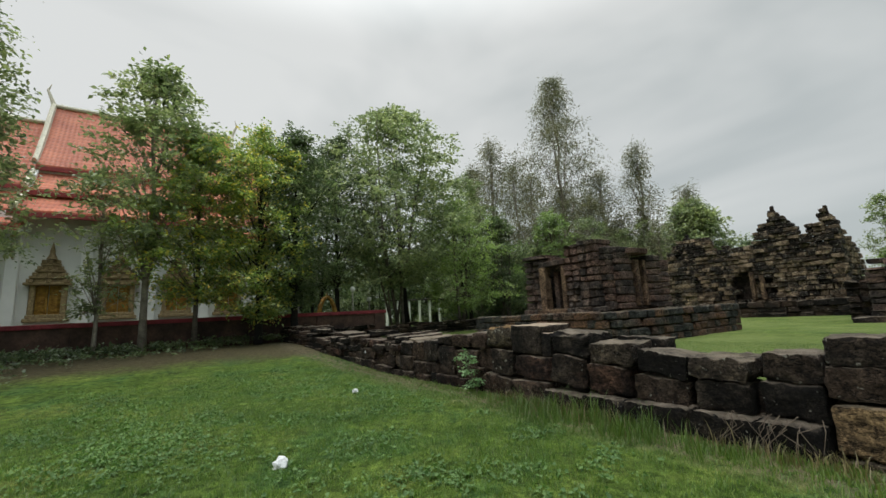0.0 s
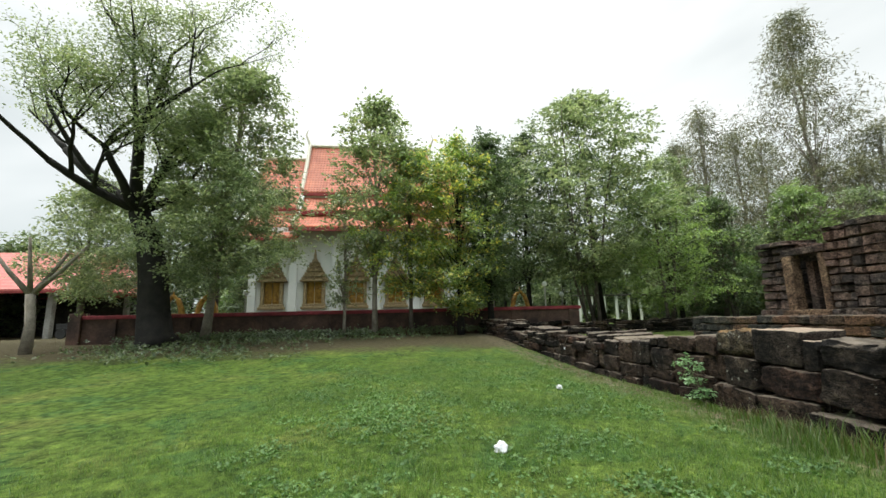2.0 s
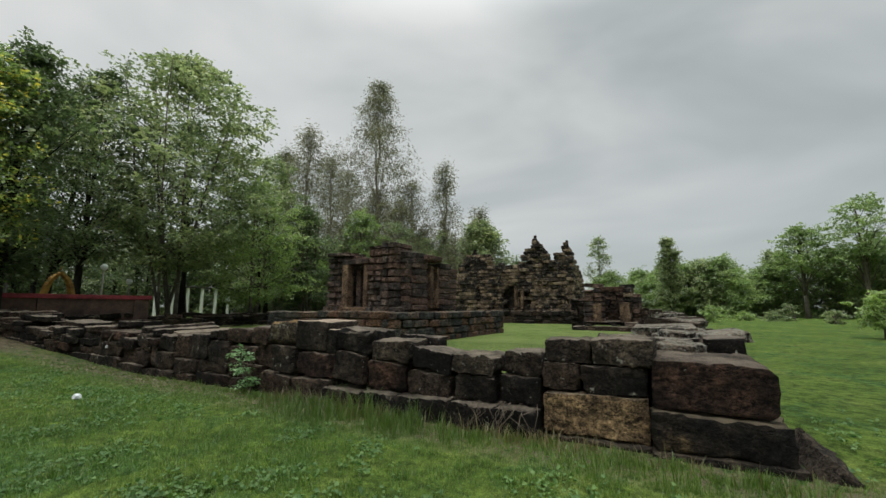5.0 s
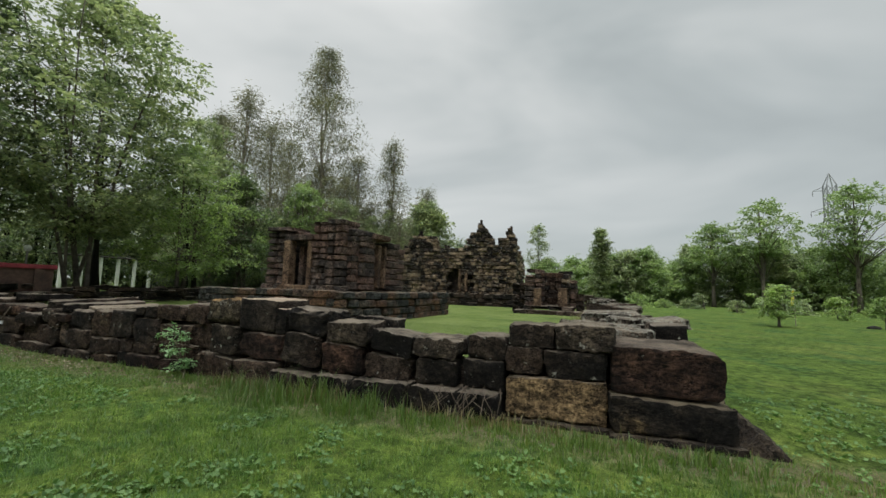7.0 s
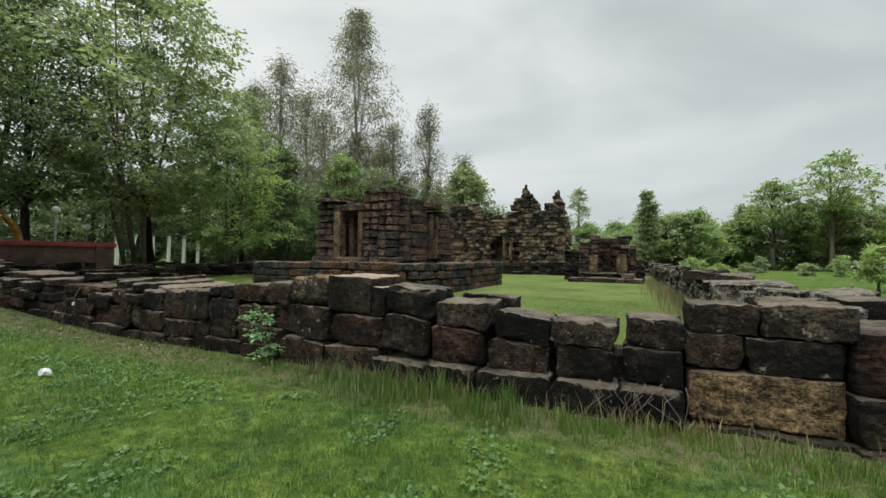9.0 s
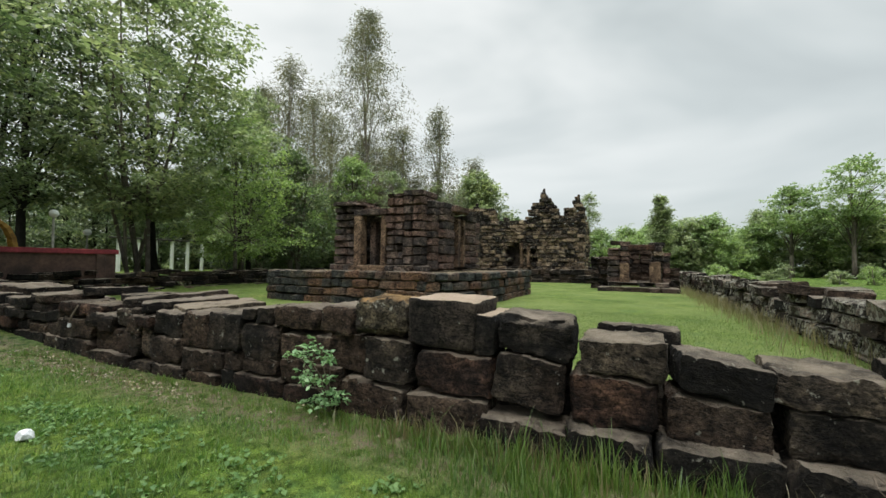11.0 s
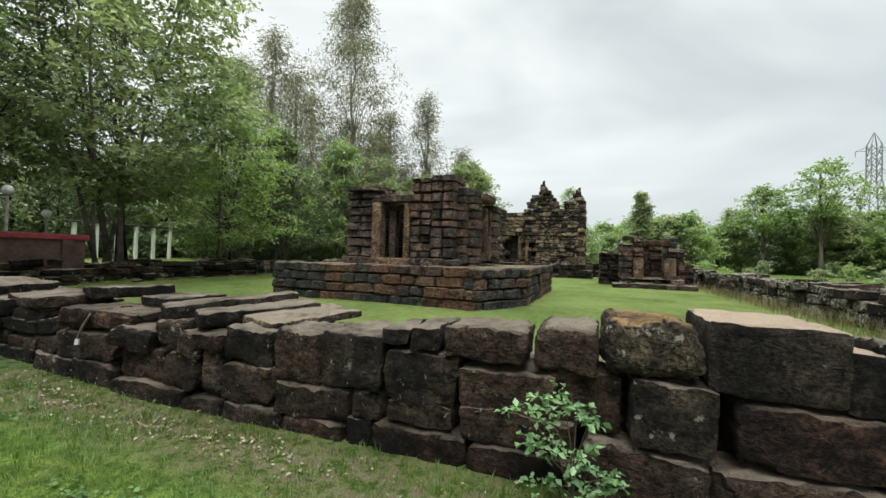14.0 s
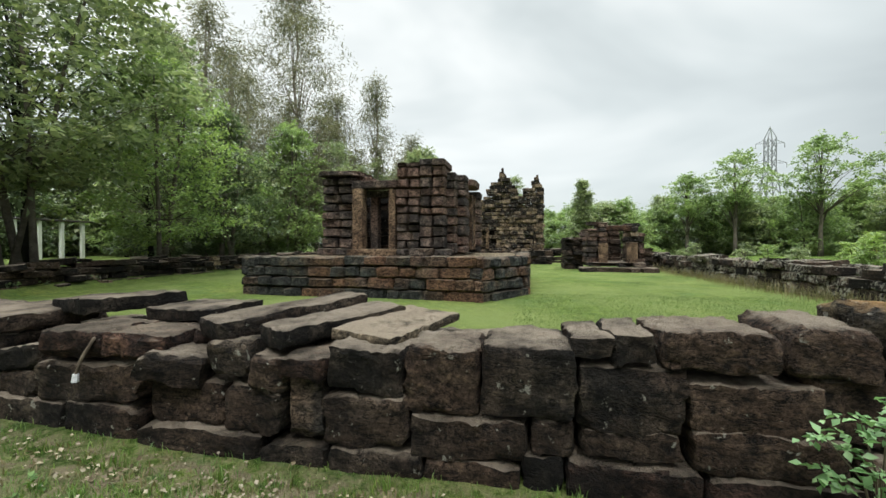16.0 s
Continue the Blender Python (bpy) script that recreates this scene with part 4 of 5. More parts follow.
def grow(bm, p, d, length, rad, depth, rng, tips, bend=0.25, up=0.15, kids=(2, 3), shrink=0.68, sides=6, min_tip=2):
    """A limb and its branches; collects twig ends."""
    pts, rads = [p.copy()], [rad]
    steps = 4
    for i in range(steps):
        d = (d + Vector((rng.uniform(-bend, bend), rng.uniform(-bend, bend), rng.uniform(-bend, bend) * 0.6 + up * 0.5))).normalized()
        p = p + d * (length / steps)
        pts.append(p.copy())
        rads.append(rad * (1 - 0.42 * (i + 1) / steps))
        if depth <= min_tip - 1 or (depth <= min_tip and i >= 1):
            tips.append(tuple(p))
    tube(bm, pts, rads, sides if rad > 0.05 else 4)
    if depth == 0:
        tips.append(tuple(p))
        return
    for _ in range(rng.randint(*kids)):
        side_d = Vector((rng.uniform(-1, 1), rng.uniform(-1, 1), rng.uniform(-0.15, 0.8))).normalized()
        nd_ = (d * 0.75 + side_d * 0.85).normalized()
        st = pts[rng.randint(2, steps)]
        grow(bm, st.copy(), nd_, length * shrink * rng.uniform(0.8, 1.15), rads[-1] * 0.75, depth - 1, rng, tips, bend, up, kids, shrink, sides, min_tip)


def crown_of(x, y, z0, h, rad, crown_base, clumps, rng, taper=0.0):
    """Twig clumps filling an uneven crown volume."""
    out = []
    lobes = [(rng.uniform(0, 6.28), rng.uniform(0.25, 0.9), rng.uniform(0.55, 1.0)) for _ in range(7)]
    while len(out) < clumps:
        a, t = rng.uniform(0, 6.28), rng.random()
        r = rng.random() ** 0.45
        lim = min(1.0, (t + 0.08) * 4.0) ** 0.6 * (1 - t ** 2.2) ** 0.5 * (1 - taper * t) if taper < 0.9 else 1 - t
        w = max([0.6] + [s * max(0.0, math.cos(a - la)) + 0.4 for la, lt, s in lobes if abs(lt - t) < 0.3])
        rr_ = rad * lim * min(1.2, w) * r * (0.8 + 0.4 * noise.noise((math.cos(a) * 1.3, math.sin(a) * 1.3 + x, t * 5.0)))
        out.append((x + math.cos(a) * rr_, y + math.sin(a) * rr_, z0 + h * (crown_base + (1 - crown_base) * t)))
    return out


def tree(name, x, y, h, rad, leaves, bark, label, seed, base_r=0.16, crown_base=0.35, clumps=150, per=26, size=0.22, spread=0.45, stems=1, lean=(0, 0), group="",
         taper=0.0, flat=0.7, droop=0.15, long=1.7, fork=0.3, dense=1.0):
    """A tapered trunk with limbs that reach into a crown of many small leaves."""
    rng = random.Random(seed)
    nrng = np.random.default_rng(seed)
    z = ground_z(x, y) - 0.05
    t = empty(name, x, y, z)
    tagged(t, label, "tree", group)
    clumps, per, size, spread = int(clumps * 1.25 * dense), int(per * 1.7), size * 0.80, spread * 0.70
    cl_ = crown_of(x + lean[0], y + lean[1], z, h, rad, crown_base, clumps, rng, taper)
    bm = bmesh.new()
    for s in range(stems):
        ox, oy = (rng.uniform(-0.55, 0.55), rng.uniform(-0.55, 0.55)) if stems > 1 else (0, 0)
        tx, ty = (lean[0] + rng.uniform(-1, 1) * rad * 0.3 * (stems > 1), lean[1] + rng.uniform(-1, 1) * rad * 0.3 * (stems > 1))
        n = 8
        br = base_r * (1 if stems == 1 else rng.uniform(0.6, 1))
        spine = []
        for i in range(n + 1):
            u = i / n
            wob = 0.05 * h * 0.25
            spine.append(Vector((x + ox + tx * u + rng.uniform(-wob, wob) * u, y + oy + ty * u + rng.uniform(-wob, wob) * u, z + h * 0.92 * u)))
        tube(bm, spine, [br * (1.25 if i == 0 else 1) * (1 - 0.85 * i / n) + 0.012 for i in range(n + 1)], 8)
        # limbs that run out to clumps of leaves
        for c in rng.sample(cl_, min(len(cl_), 46 // stems)):
            c = Vector(c)
            u = max(fork, min(0.9, (c.z - z) / h - rng.uniform(0.08, 0.22)))
            a = spine[int(u * n)]
            m1 = a.lerp(c, 0.5) + Vector((0, 0, rng.uniform(0.0, 0.08) * h * 0.4))
            tube(bm, [a, m1, c], [br * 0.36 * (1 - u * 0.7), br * 0.2 * (1 - u * 0.6), 0.01], 5)
    part("trunk", bm, bark, t, "", True)
    mesh_part("crown", leaf_cloud(cl_, per, spread, size, nrng, flat, droop, long), leaves, t)
    return t


# big black-trunked tree on the lawn
def big_tree():
    x, y = -17.4, -14.6
    z = ground_z(x, y) - 0.1
    t = tagged(empty("rain_tree", x, y, z), "large spreading tree with a thick black trunk", "tree")
    rng = random.Random(4)
    bm = bmesh.new()
    # the trunk leans to the south, with flared roots
    spine = [Vector((x + 0.1, y + 0.35, z)), Vector((x, y + 0.12, z + 0.5)), Vector((x, y, z + 1.5)), Vector((x, y - 0.15, z + 3.0)), Vector((x, y - 0.45, z + 4.6)), Vector((x + 0.1, y - 0.9, z + 5.8))]
    tube(bm, spine, [0.90, 0.68, 0.60, 0.54, 0.48, 0.40], 12)
    tips = []
    top = spine[-1]
    for d, ln, r in (((0.1, -0.75, 0.75), 4.4, 0.30), ((0.25, 0.1, 1.0), 4.4, 0.28), ((0.5, -0.9, 0.45), 3.4, 0.22), ((0.6, 0.6, 0.7), 3.0, 0.2), ((-0.7, 0.2, 0.7), 3.0, 0.2), ((-0.2, 0.95, 0.55), 3.0, 0.2), ((0.7, -0.2, 0.6), 3.0, 0.2)):
        grow(bm, top.copy(), Vector(d).normalized(), ln, r, 4, rng, tips, 0.22, 0.1, (2, 3), 0.72, 6, 2)
    part("trunk", bm, M_BARK_DARK, t, "thick black trunk and limbs", True)
    rng.shuffle(tips)
    nrng = np.random.default_rng(4)
    mesh_part("crown", leaf_cloud(tips[:1700], 24, 0.34, 0.12, nrng, 0.45, 0.1, 2.0), L_MID, t)
    low = crown_of(x + 0.8, y + 2.4, z, 8.6, 3.4, 0.28, 190, rng) + crown_of(x - 0.8, y - 2.8, z, 7.2, 3.0, 0.30, 130, rng)
    mesh_part("crown", leaf_cloud(low, 95, 0.36, 0.14, nrng, 0.55, 0.15, 1.9), L_MID, t)


big_tree()
tree("tree", -19.0, -13.2, 13.5, 4.3, L_MID, M_BARK_PALE, "green tree with a slender pale trunk beside the brick wall", 41, 0.20, 0.24, 330, 30, 0.24, 0.46, lean=(0.3, 1.2))
tree("tree", -24.0, -14.8, 10.0, 3.0, L_MID, M_BARK, "tall green tree behind the brick wall", 42, 0.17, 0.5, 120, 28, 0.22, 0.42)
tree("young_tree", -19.5, -7.0, 7.0, 1.5, L_MID, M_BARK_PALE, "thin young tree before the brick wall", 43, 0.07, 0.22, 40, 22, 0.2, 0.3)
tree("young_tree", -19.5, -5.5, 12.6, 4.2, L_MID, M_BARK_PALE, "slender pale-trunked tree with an open feathery crown", 44, 0.13, 0.33, 190, 24, 0.27, 0.46, fork=0.35)
tree("young_tree", -19.6, -3.7, 9.8, 3.0, L_GOLD, M_BARK, "slender tree with yellowing leaves", 45, 0.10, 0.22, 217, 30, 0.22, 0.42)
tree("tree", -19.2, -1.2, 10.4, 2.9, L_GOLD, M_BARK_DARK, "dense tree with yellow-flecked leaves", 46, 0.16, 0.12, 275, 30, 0.2, 0.42)
tree("tree", -20.0, 0.6, 11.2, 2.8, L_DARK, M_BARK_DARK, "dark dense tree beside the brick wall", 47, 0.18, 0.18, 246, 32, 0.2, 0.42)
tree("tree", -25.0, 4.6, 13.5, 4.4, L_DARK, M_BARK_DARK, "dense green tree behind the brick wall", 48, 0.18, 0.24, 260, 30, 0.22, 0.45)
tree("tree", -22.6, 7.9, 15.2, 8.0, L_MID, M_BARK, "many-stemmed tree with layered leafy branches", 49, 0.10, 0.20, 500, 22, 0.30, 0.55, 6, flat=0.28)
tree("tree", -21.9, 12.4, 9.0, 4.6, L_BRIGHT, M_BARK, "light green young tree behind the low wall", 50, 0.12, 0.13, 230, 28, 0.22, 0.45, 2)
tree("tree", -26.8, 10.5, 13.5, 5.0, L_DARK, M_BARK_DARK, "leafy green tree in the grove", 51, 0.2, 0.3, 170, 30, 0.26, 0.5, 2)
tree("tree", -28.0, 4.5, 12.5, 4.4, L_DARK, M_BARK_DARK, "dark leafy tree in the grove", 52, 0.2, 0.28, 170, 30, 0.26, 0.5, 2)
tree("tree", -23.0, 17.5, 8.5, 3.2, L_DARK, M_BARK, "dark low tree in the grove", 53, 0.14, 0.12, 200, 28, 0.24, 0.45, 3)
tree("tree", -27.0, 17.0, 13.0, 5.0, L_MID, M_BARK_DARK, "leafy green tree in the grove", 54, 0.2, 0.25, 180, 28, 0.28, 0.5, 2)
# tall thin-crowned trees with grey needles behind the hall
PINES = ((-26.0, 30.0, 26.5, 9.5), (-21.0, 36.7, 18.0, 4.0), (-27.4, 21.4, 17.6, 4.8), (-30.0, 27.0, 17.5, 5.2), (-24.0, 34.0, 15.5, 4.0), (-18.5, 41.0, 13.5, 3.0), (-33.0, 33.0, 18.5, 5.2), (-28.5, 33.0, 15.0, 4.5), (-22.5, 29.5, 12.0, 4.0), (-31.0, 22.0, 16.5, 4.6), (-17.5, 37.0, 10.0, 3.4))
for i, (x, y, h, r) in enumerate(PINES):
    tree("casuarina_tree", x, y, h, r * (1.0 if h > 20 else 1.3), L_GREY, M_BARK_PALE, "tall thin-crowned tree with grey-green needles", 60 + i, 0.2, 0.16, int(h * 17 if h > 20 else 50 + h * 8), 26, 0.42, 0.74, group="casuarina trees", taper=0.74, flat=1.1, droop=0.5, long=5.0)
fr = random.Random(77)
for i in range(24):
    a = math.pi * (0.60 + 0.62 * i / 23)
    dd = fr.uniform(54, 64)
    x, y = 1 + math.cos(a) * dd, -4 + math.sin(a) * dd
    tree("tree", x, y, fr.uniform(7.0, 10.5), fr.uniform(4.5, 6.0), fr.choice((L_DARK, L_FAR, L_MID)), M_BARK_DARK, "broad tree of the distant woods", 400 + i, 0.2, 0.0, 110, 24, 0.62, 0.85, 2, group="distant woods")
for i in range(15):
    x, y = -40 - fr.uniform(0, 8), -2.0 + 2.6 * i + fr.uniform(-1, 1)
    if y < 4:
        x -= 6
    tree("tree", x, y, fr.uniform(6.5, 10), fr.uniform(2.6, 3.6), fr.choice((L_DARK, L_DARK, L_MID)), M_BARK_DARK, "bushy dark tree at the back of the grove", 300 + i, 0.12, 0.04, 130, 22, 0.32, 0.55, 2, group="trees of the grove")
for i in range(7):
    x, y = -24.5 - fr.uniform(0, 6), 16.5 + 1.6 * i + fr.uniform(-0.8, 0.8)
    tree("bush", x, y, fr.uniform(1.2, 2.2), fr.uniform(0.8, 1.5), L_DARK, M_BARK, "dark undergrowth bush beneath the grove", 330 + i, 0.03, 0.0, 34, 22, 0.22, 0.3, 2, group="bushes of the grove")
tree("tree", -23.5, -21.5, 8.5, 3.2, L_MID, M_BARK, "green feathery tree beyond the lawn", 350, 0.15, 0.3, 150, 24, 0.24, 0.45)
tree("tree", -27.0, -19.0, 10.0, 3.6, L_DARK, M_BARK, "green tree beside the temple", 351, 0.16, 0.1, 200, 26, 0.26, 0.5)
tree("tree", -45.0, -19.5, 9.0, 3.6, L_DARK, M_BARK, "green tree beside the temple", 352, 0.16, 0.1, 170, 24, 0.3, 0.5)
for i in range(11):
    x, y = -22 - 1.6 * i + fr.uniform(-1.5, 1.5), 24 + fr.uniform(-3, 12)
    tree("tree", x, y, fr.uniform(6.5, 9.5), fr.uniform(2.4, 3.4), fr.choice((L_DARK, L_FAR, L_MID)), M_BARK, "bushy tree at the back of the grove", 80 + i, 0.12, 0.06, 150, 24, 0.3, 0.5, 3, group="trees of the grove")
for i in range(12):
    tree("thin_tree", -16 - fr.uniform(0, 9), 22 + fr.uniform(0, 14), fr.uniform(7, 11), fr.uniform(1.0, 1.7), fr.choice((L_MID, L_GREY)), M_BARK_PALE, "thin straight-stemmed tree at the back", 95 + i, 0.06, 0.35, 45, 22, 0.24, 0.4, group="trees of the grove")
tree("tree", -15.5, 34.5, 10.0, 3.8, L_MID, M_BARK, "rounded green tree behind the ruined hall", 120, 0.25, 0.2, 260, 30, 0.36, 0.6)
tree("tree", -7.4, 62.8, 12.2, 2.6, L_MID, M_BARK, "slim green tree behind the ruined hall", 121, 0.15, 0.1, 120, 26, 0.3, 0.5)
# vine-covered column of a dead tree
tree("vine_covered_tree", 2.1, 57.0, 10.4, 1.7, L_MID, M_BARK_DARK, "dead tree wrapped in green vines like a column", 122, 0.3, 0.0, 260, 30, 0.3, 0.4)
# wood along the eastern field
for i in range(32):
    a = i / 31
    x, y = -4 + 62 * a + fr.uniform(-2.5, 2.5), 66 - 16 * a + fr.uniform(-4, 4)
    tree("tree", x, y, fr.uniform(5.5, 8.5) + 2.0 * a, fr.uniform(4.2, 5.6), fr.choice((L_MID, L_FAR, L_FAR)), M_BARK, "bushy green tree along the field", 130 + i, 0.16, 0.0, 170, 24, 0.44, 0.7, 2, group="trees along the field", flat=0.6)
for i, (x, y, h, r) in enumerate(((20.5, 55.0, 13.2, 5.5), (28.0, 52.0, 14.0, 5.5), (34.0, 46.0, 14.5, 5.0), (16.0, 58.0, 11.0, 3.6))):
    tree("umbrella_tree", x, y, h, r, L_FAR, M_BARK, "tall open tree with flat leafy layers", 170 + i, 0.24, 0.5, 100, 26, 0.4, 0.6, group="umbrella trees", flat=0.3)
for i in range(16):
    x, y = fr.uniform(3, 26), fr.uniform(30, 44)
    tree("bush", x, y, fr.uniform(0.7, 1.6), fr.uniform(0.6, 1.3), fr.choice((L_MID, L_BRIGHT)), M_BARK, "low green bush on the field", 190 + i, 0.03, 0.0, 24, 22, 0.2, 0.2, 2, group="bushes on the field")
tree("young_tree", 9.0, 18.6, 1.9, 1.15, L_BRIGHT, M_BARK, "young tree with spreading light green leaves on the field", 211, 0.05, 0.3, 50, 24, 0.16, 0.18, flat=0.35)
tree("young_tree", 14.0, 21.0, 1.5, 0.9, L_BRIGHT, M_BARK, "young tree with spreading light green leaves on the field", 212, 0.04, 0.35, 30, 22, 0.16, 0.16, flat=0.35)

# bare pale sapling with lopped limbs by the lawn
bare = tagged(empty("lopped_tree", -16.0, -18.1, 0.3), "bare pale tree with lopped limbs", "tree")
bm = bmesh.new()
brng = random.Random(6)
zz = ground_z(-16.0, -18.1)
tube(bm, [(-16.0, -18.1, zz - 0.1), (-16.0, -18.05, zz + 1.0), (-15.95, -18.15, zz + 2.2)], [0.2, 0.16, 0.15], 8)
for d, ln in (((0, 0.7, 0.75), 2.6), ((0.1, -0.6, 0.8), 2.4), ((0.3, 0.1, 1.0), 2.2), ((-0.2, 0.45, 0.9), 2.0)):
    p = Vector((-15.95, -18.15, zz + 2.15))
    v = Vector(d).normalized()
    tube(bm, [p, p + v * ln * 0.5 + Vector((0, 0, -0.08)), p + v * ln], [0.1, 0.075, 0.05], 6)
part("trunk", bm, M_BARK_PALE, bare, "", True)

# ---- brick wall with the red coping ----
bw = tagged(empty("brick_wall", -20.5, -6, 0.5), "stained brick boundary wall with a red painted coping", "wall", "", "structure")
bm = bmesh.new()
box(bm, -20.66, -20.34, -19.2, 5.75, 0.0, 1.66)
part("wall_body", bm, M_BRICK, bw)
bm = bmesh.new()
box(bm, -20.74, -20.26, -19.25, 5.83, 1.66, 1.84, 0.03, 2)
part("coping", bm, M_CAP, bw, "red painted coping")
bm = bmesh.new()
box(bm, -20.8, -20.2, -19.75, -19.2, 0.0, 1.95, 0.02)
part("pillar", bm, M_BRICK, bw)
y = -18
while y < 5.5:
    bm = bmesh.new()
    box(bm, -20.335, -20.27, y, y + 0.3, 0.1, 1.655, 0.01)
    part("pilaster", bm, M_BRICK, bw)
    y += 3.3


# ---- temple hall ----
temple = tagged(empty("temple_hall", -36, -6, 0.6), "white temple hall with tiered orange tile roofs and gilded windows", "temple")
TX = -31.0


def roof_slab(name, pts_lo, pts_hi, y0, y1, thick, material, parent, label=""):
    """A slightly sagging roof slope between a lower and an upper edge (x, z)."""
    bm = bmesh.new()
    n = 6
    rows_ = []
    for i in range(n + 1):
        u = i / n
        x_ = pts_lo[0] + (pts_hi[0] - pts_lo[0]) * u
        z_ = pts_lo[1] + (pts_hi[1] - pts_lo[1]) * u - 0.22 * math.sin(math.pi * u)
        rows_.append([(x_, y_, z_ + dz) for y_ in (y0, y1) for dz in (0, -thick)])
    vr = [[bm.verts.new(p) for p in r] for r in rows_]
    for a, b in zip(vr, vr[1:]):
        for i, j in ((0, 2), (2, 3), (3, 1), (1, 0)):
            bm.faces.new((a[i], a[j], b[j], b[i]))
    bm.faces.new((vr[0][0], vr[0][1], vr[0][3], vr[0][2]))
    bm.faces.new((vr[-1][0], vr[-1][2], vr[-1][3], vr[-1][1]))
    bmesh.ops.recalc_face_normals(bm, faces=bm.faces)
    return part(name, bm, material, parent, label)


def temple_hall():
    bm = bmesh.new()
    box(bm, -41.0, TX, -15.1, 1.4, 0.3, 8.6)
    part("wall", bm, M_WHITE, temple)
    bm = bmesh.new()
    box(bm, -41.4, TX + 0.35, -15.5, 1.8, 0.2, 1.75, 0.05)
    part("plinth", bm, M_CONC, temple)
    for y in (-15.0, -12.05, -8.9, -5.7, -2.7, 0.4):
        bm = bmesh.new()
        box(bm, TX - 0.01, TX + 0.28, y - 0.28, y + 0.28, 1.7, 7.9, 0.02)
        part("pilaster", bm, M_WHITE, temple)
    # sections of roof: main part, and a lower porch at each end
    for y0, y1, dz in ((-12.0, -0.9, 0.0), (-16.1, -12.0, -1.35), (-0.9, 1.9, -1.35)):
        for sgn in (1, -1):
            def px(x_):
                return -36 + sgn * (x_ + 36)
            roof_slab("roof_tier", (px(-32.9), 12.2 + dz), (-36.0, 17.5 + dz), y0, y1, 0.2, M_TILE, temple, "orange tiled upper tier")
            roof_slab("roof_tier", (px(-31.5), 10.2 + dz), (px(-33.1), 11.8 + dz), y0 - 0.15, y1 + 0.15, 0.18, M_TILE, temple, "orange tiled middle tier")
            roof_slab("roof_tier", (px(-29.9), 8.5 + dz * 0.6), (px(-31.8), 9.95 + dz * 0.75), y0 - 0.3, y1 + 0.3, 0.18, M_TILE, temple, "orange tiled lower tier")
            for xx, z_, ex_ in ((-32.85, 12.05 + dz, 0.0), (-31.45, 10.05 + dz, 0.15), (-29.85, 8.36 + dz * 0.6, 0.3)):
                bm = bmesh.new()
                a = px(xx)
                box(bm, a - 0.06, a + 0.06, y0 - ex_, y1 + ex_, z_ - 0.28, z_, 0.01)
                part("fascia", bm, M_REDWOOD, temple, "red painted fascia board")
            for xx, z_ in ((-33.05, 11.95 + dz), (-31.75, 10.15 + dz * 0.9)):
                bm = bmesh.new()
                a = px(xx)
                box(bm, a - 0.05, a + 0.05, y0, y1, z_ - 0.35, z_ - 0.02)
                part("trim_band", bm, M_TRIM, temple)
        # gable ends with cream bargeboards
        for ye in (y0, y1):
            bm = bmesh.new()
            vs = [bm.verts.new((x_, ye + (0.06 if ye == y0 else -0.06), z_)) for x_, z_ in ((-31.3, 9.9 + dz), (-33.0, 12.0 + dz), (-36.0, 17.2 + dz), (-39.0, 12.0 + dz), (-40.7, 9.9 + dz))]
            f_ = bm.faces.new(vs)
            ex = bmesh.ops.extrude_face_region(bm, geom=[f_])
            for v in ex["geom"]:
                if isinstance(v, bmesh.types.BMVert):
                    v.co.y += 0.1 if ye == y0 else -0.1
            bmesh.ops.recalc_face_normals(bm, faces=bm.faces)
            part("gable", bm, M_WHITE, temple)
            bm = bmesh.new()
            o = -0.08 if ye == y0 else 0.08
            for s_ in (1, -1):
                tube(bm, [(-36, ye + o, 17.7 + dz), (-36 + s_ * 1.6, ye + o, 14.65 + dz), (-36 + s_ * 3.0, ye + o, 12.3 + dz), (-36 + s_ * 3.4, ye + o, 12.5 + dz)], [0.16, 0.17, 0.17, 0.06], 6)
                tube(bm, [(-36 + s_ * 2.9, ye + o, 11.95 + dz), (-36 + s_ * 3.6, ye + o, 11.3 + dz), (-36 + s_ * 4.5, ye + o, 10.3 + dz), (-36 + s_ * 4.9, ye + o, 10.5 + dz)], [0.13, 0.14, 0.14, 0.05], 6)
                tube(bm, [(-36 + s_ * 4.2, ye + o, 9.9 + dz), (-36 + s_ * 5.2, ye + o, 9.3 + dz * 0.7), (-36 + s_ * 6.1, ye + o, 8.6 + dz * 0.6), (-36 + s_ * 6.5, ye + o, 8.9 + dz * 0.6)], [0.12, 0.13, 0.13, 0.04], 6)
            tube(bm, [(-36, ye + o, 17.6 + dz), (-36, ye + o * 3, 18.1 + dz), (-36, ye + o * 6, 18.7 + dz), (-36, ye + o * 4, 19.2 + dz)], [0.16, 0.12, 0.08, 0.02], 6)
            part("bargeboard", bm, M_TRIM, temple, "cream bargeboard with upturned tips")
        bm = bmesh.new()
        tube(bm, [(-36, y0, 17.6 + dz), (-36, y1, 17.6 + dz)], [0.16, 0.16], 8)
        part("ridge", bm, M_TRIM, temple)
    # eave brackets
    for y in (-15.0, -12.05):
        bm = bmesh.new()
        tube(bm, [(TX + 0.2, y, 5.6), (TX + 0.45, y, 6.4), (TX + 0.4, y, 7.0), (TX + 0.95, y, 7.7)], [0.03, 0.09, 0.08, 0.1], 6)
        part("bracket", bm, M_GILT, temple, "gilded eave bracket")
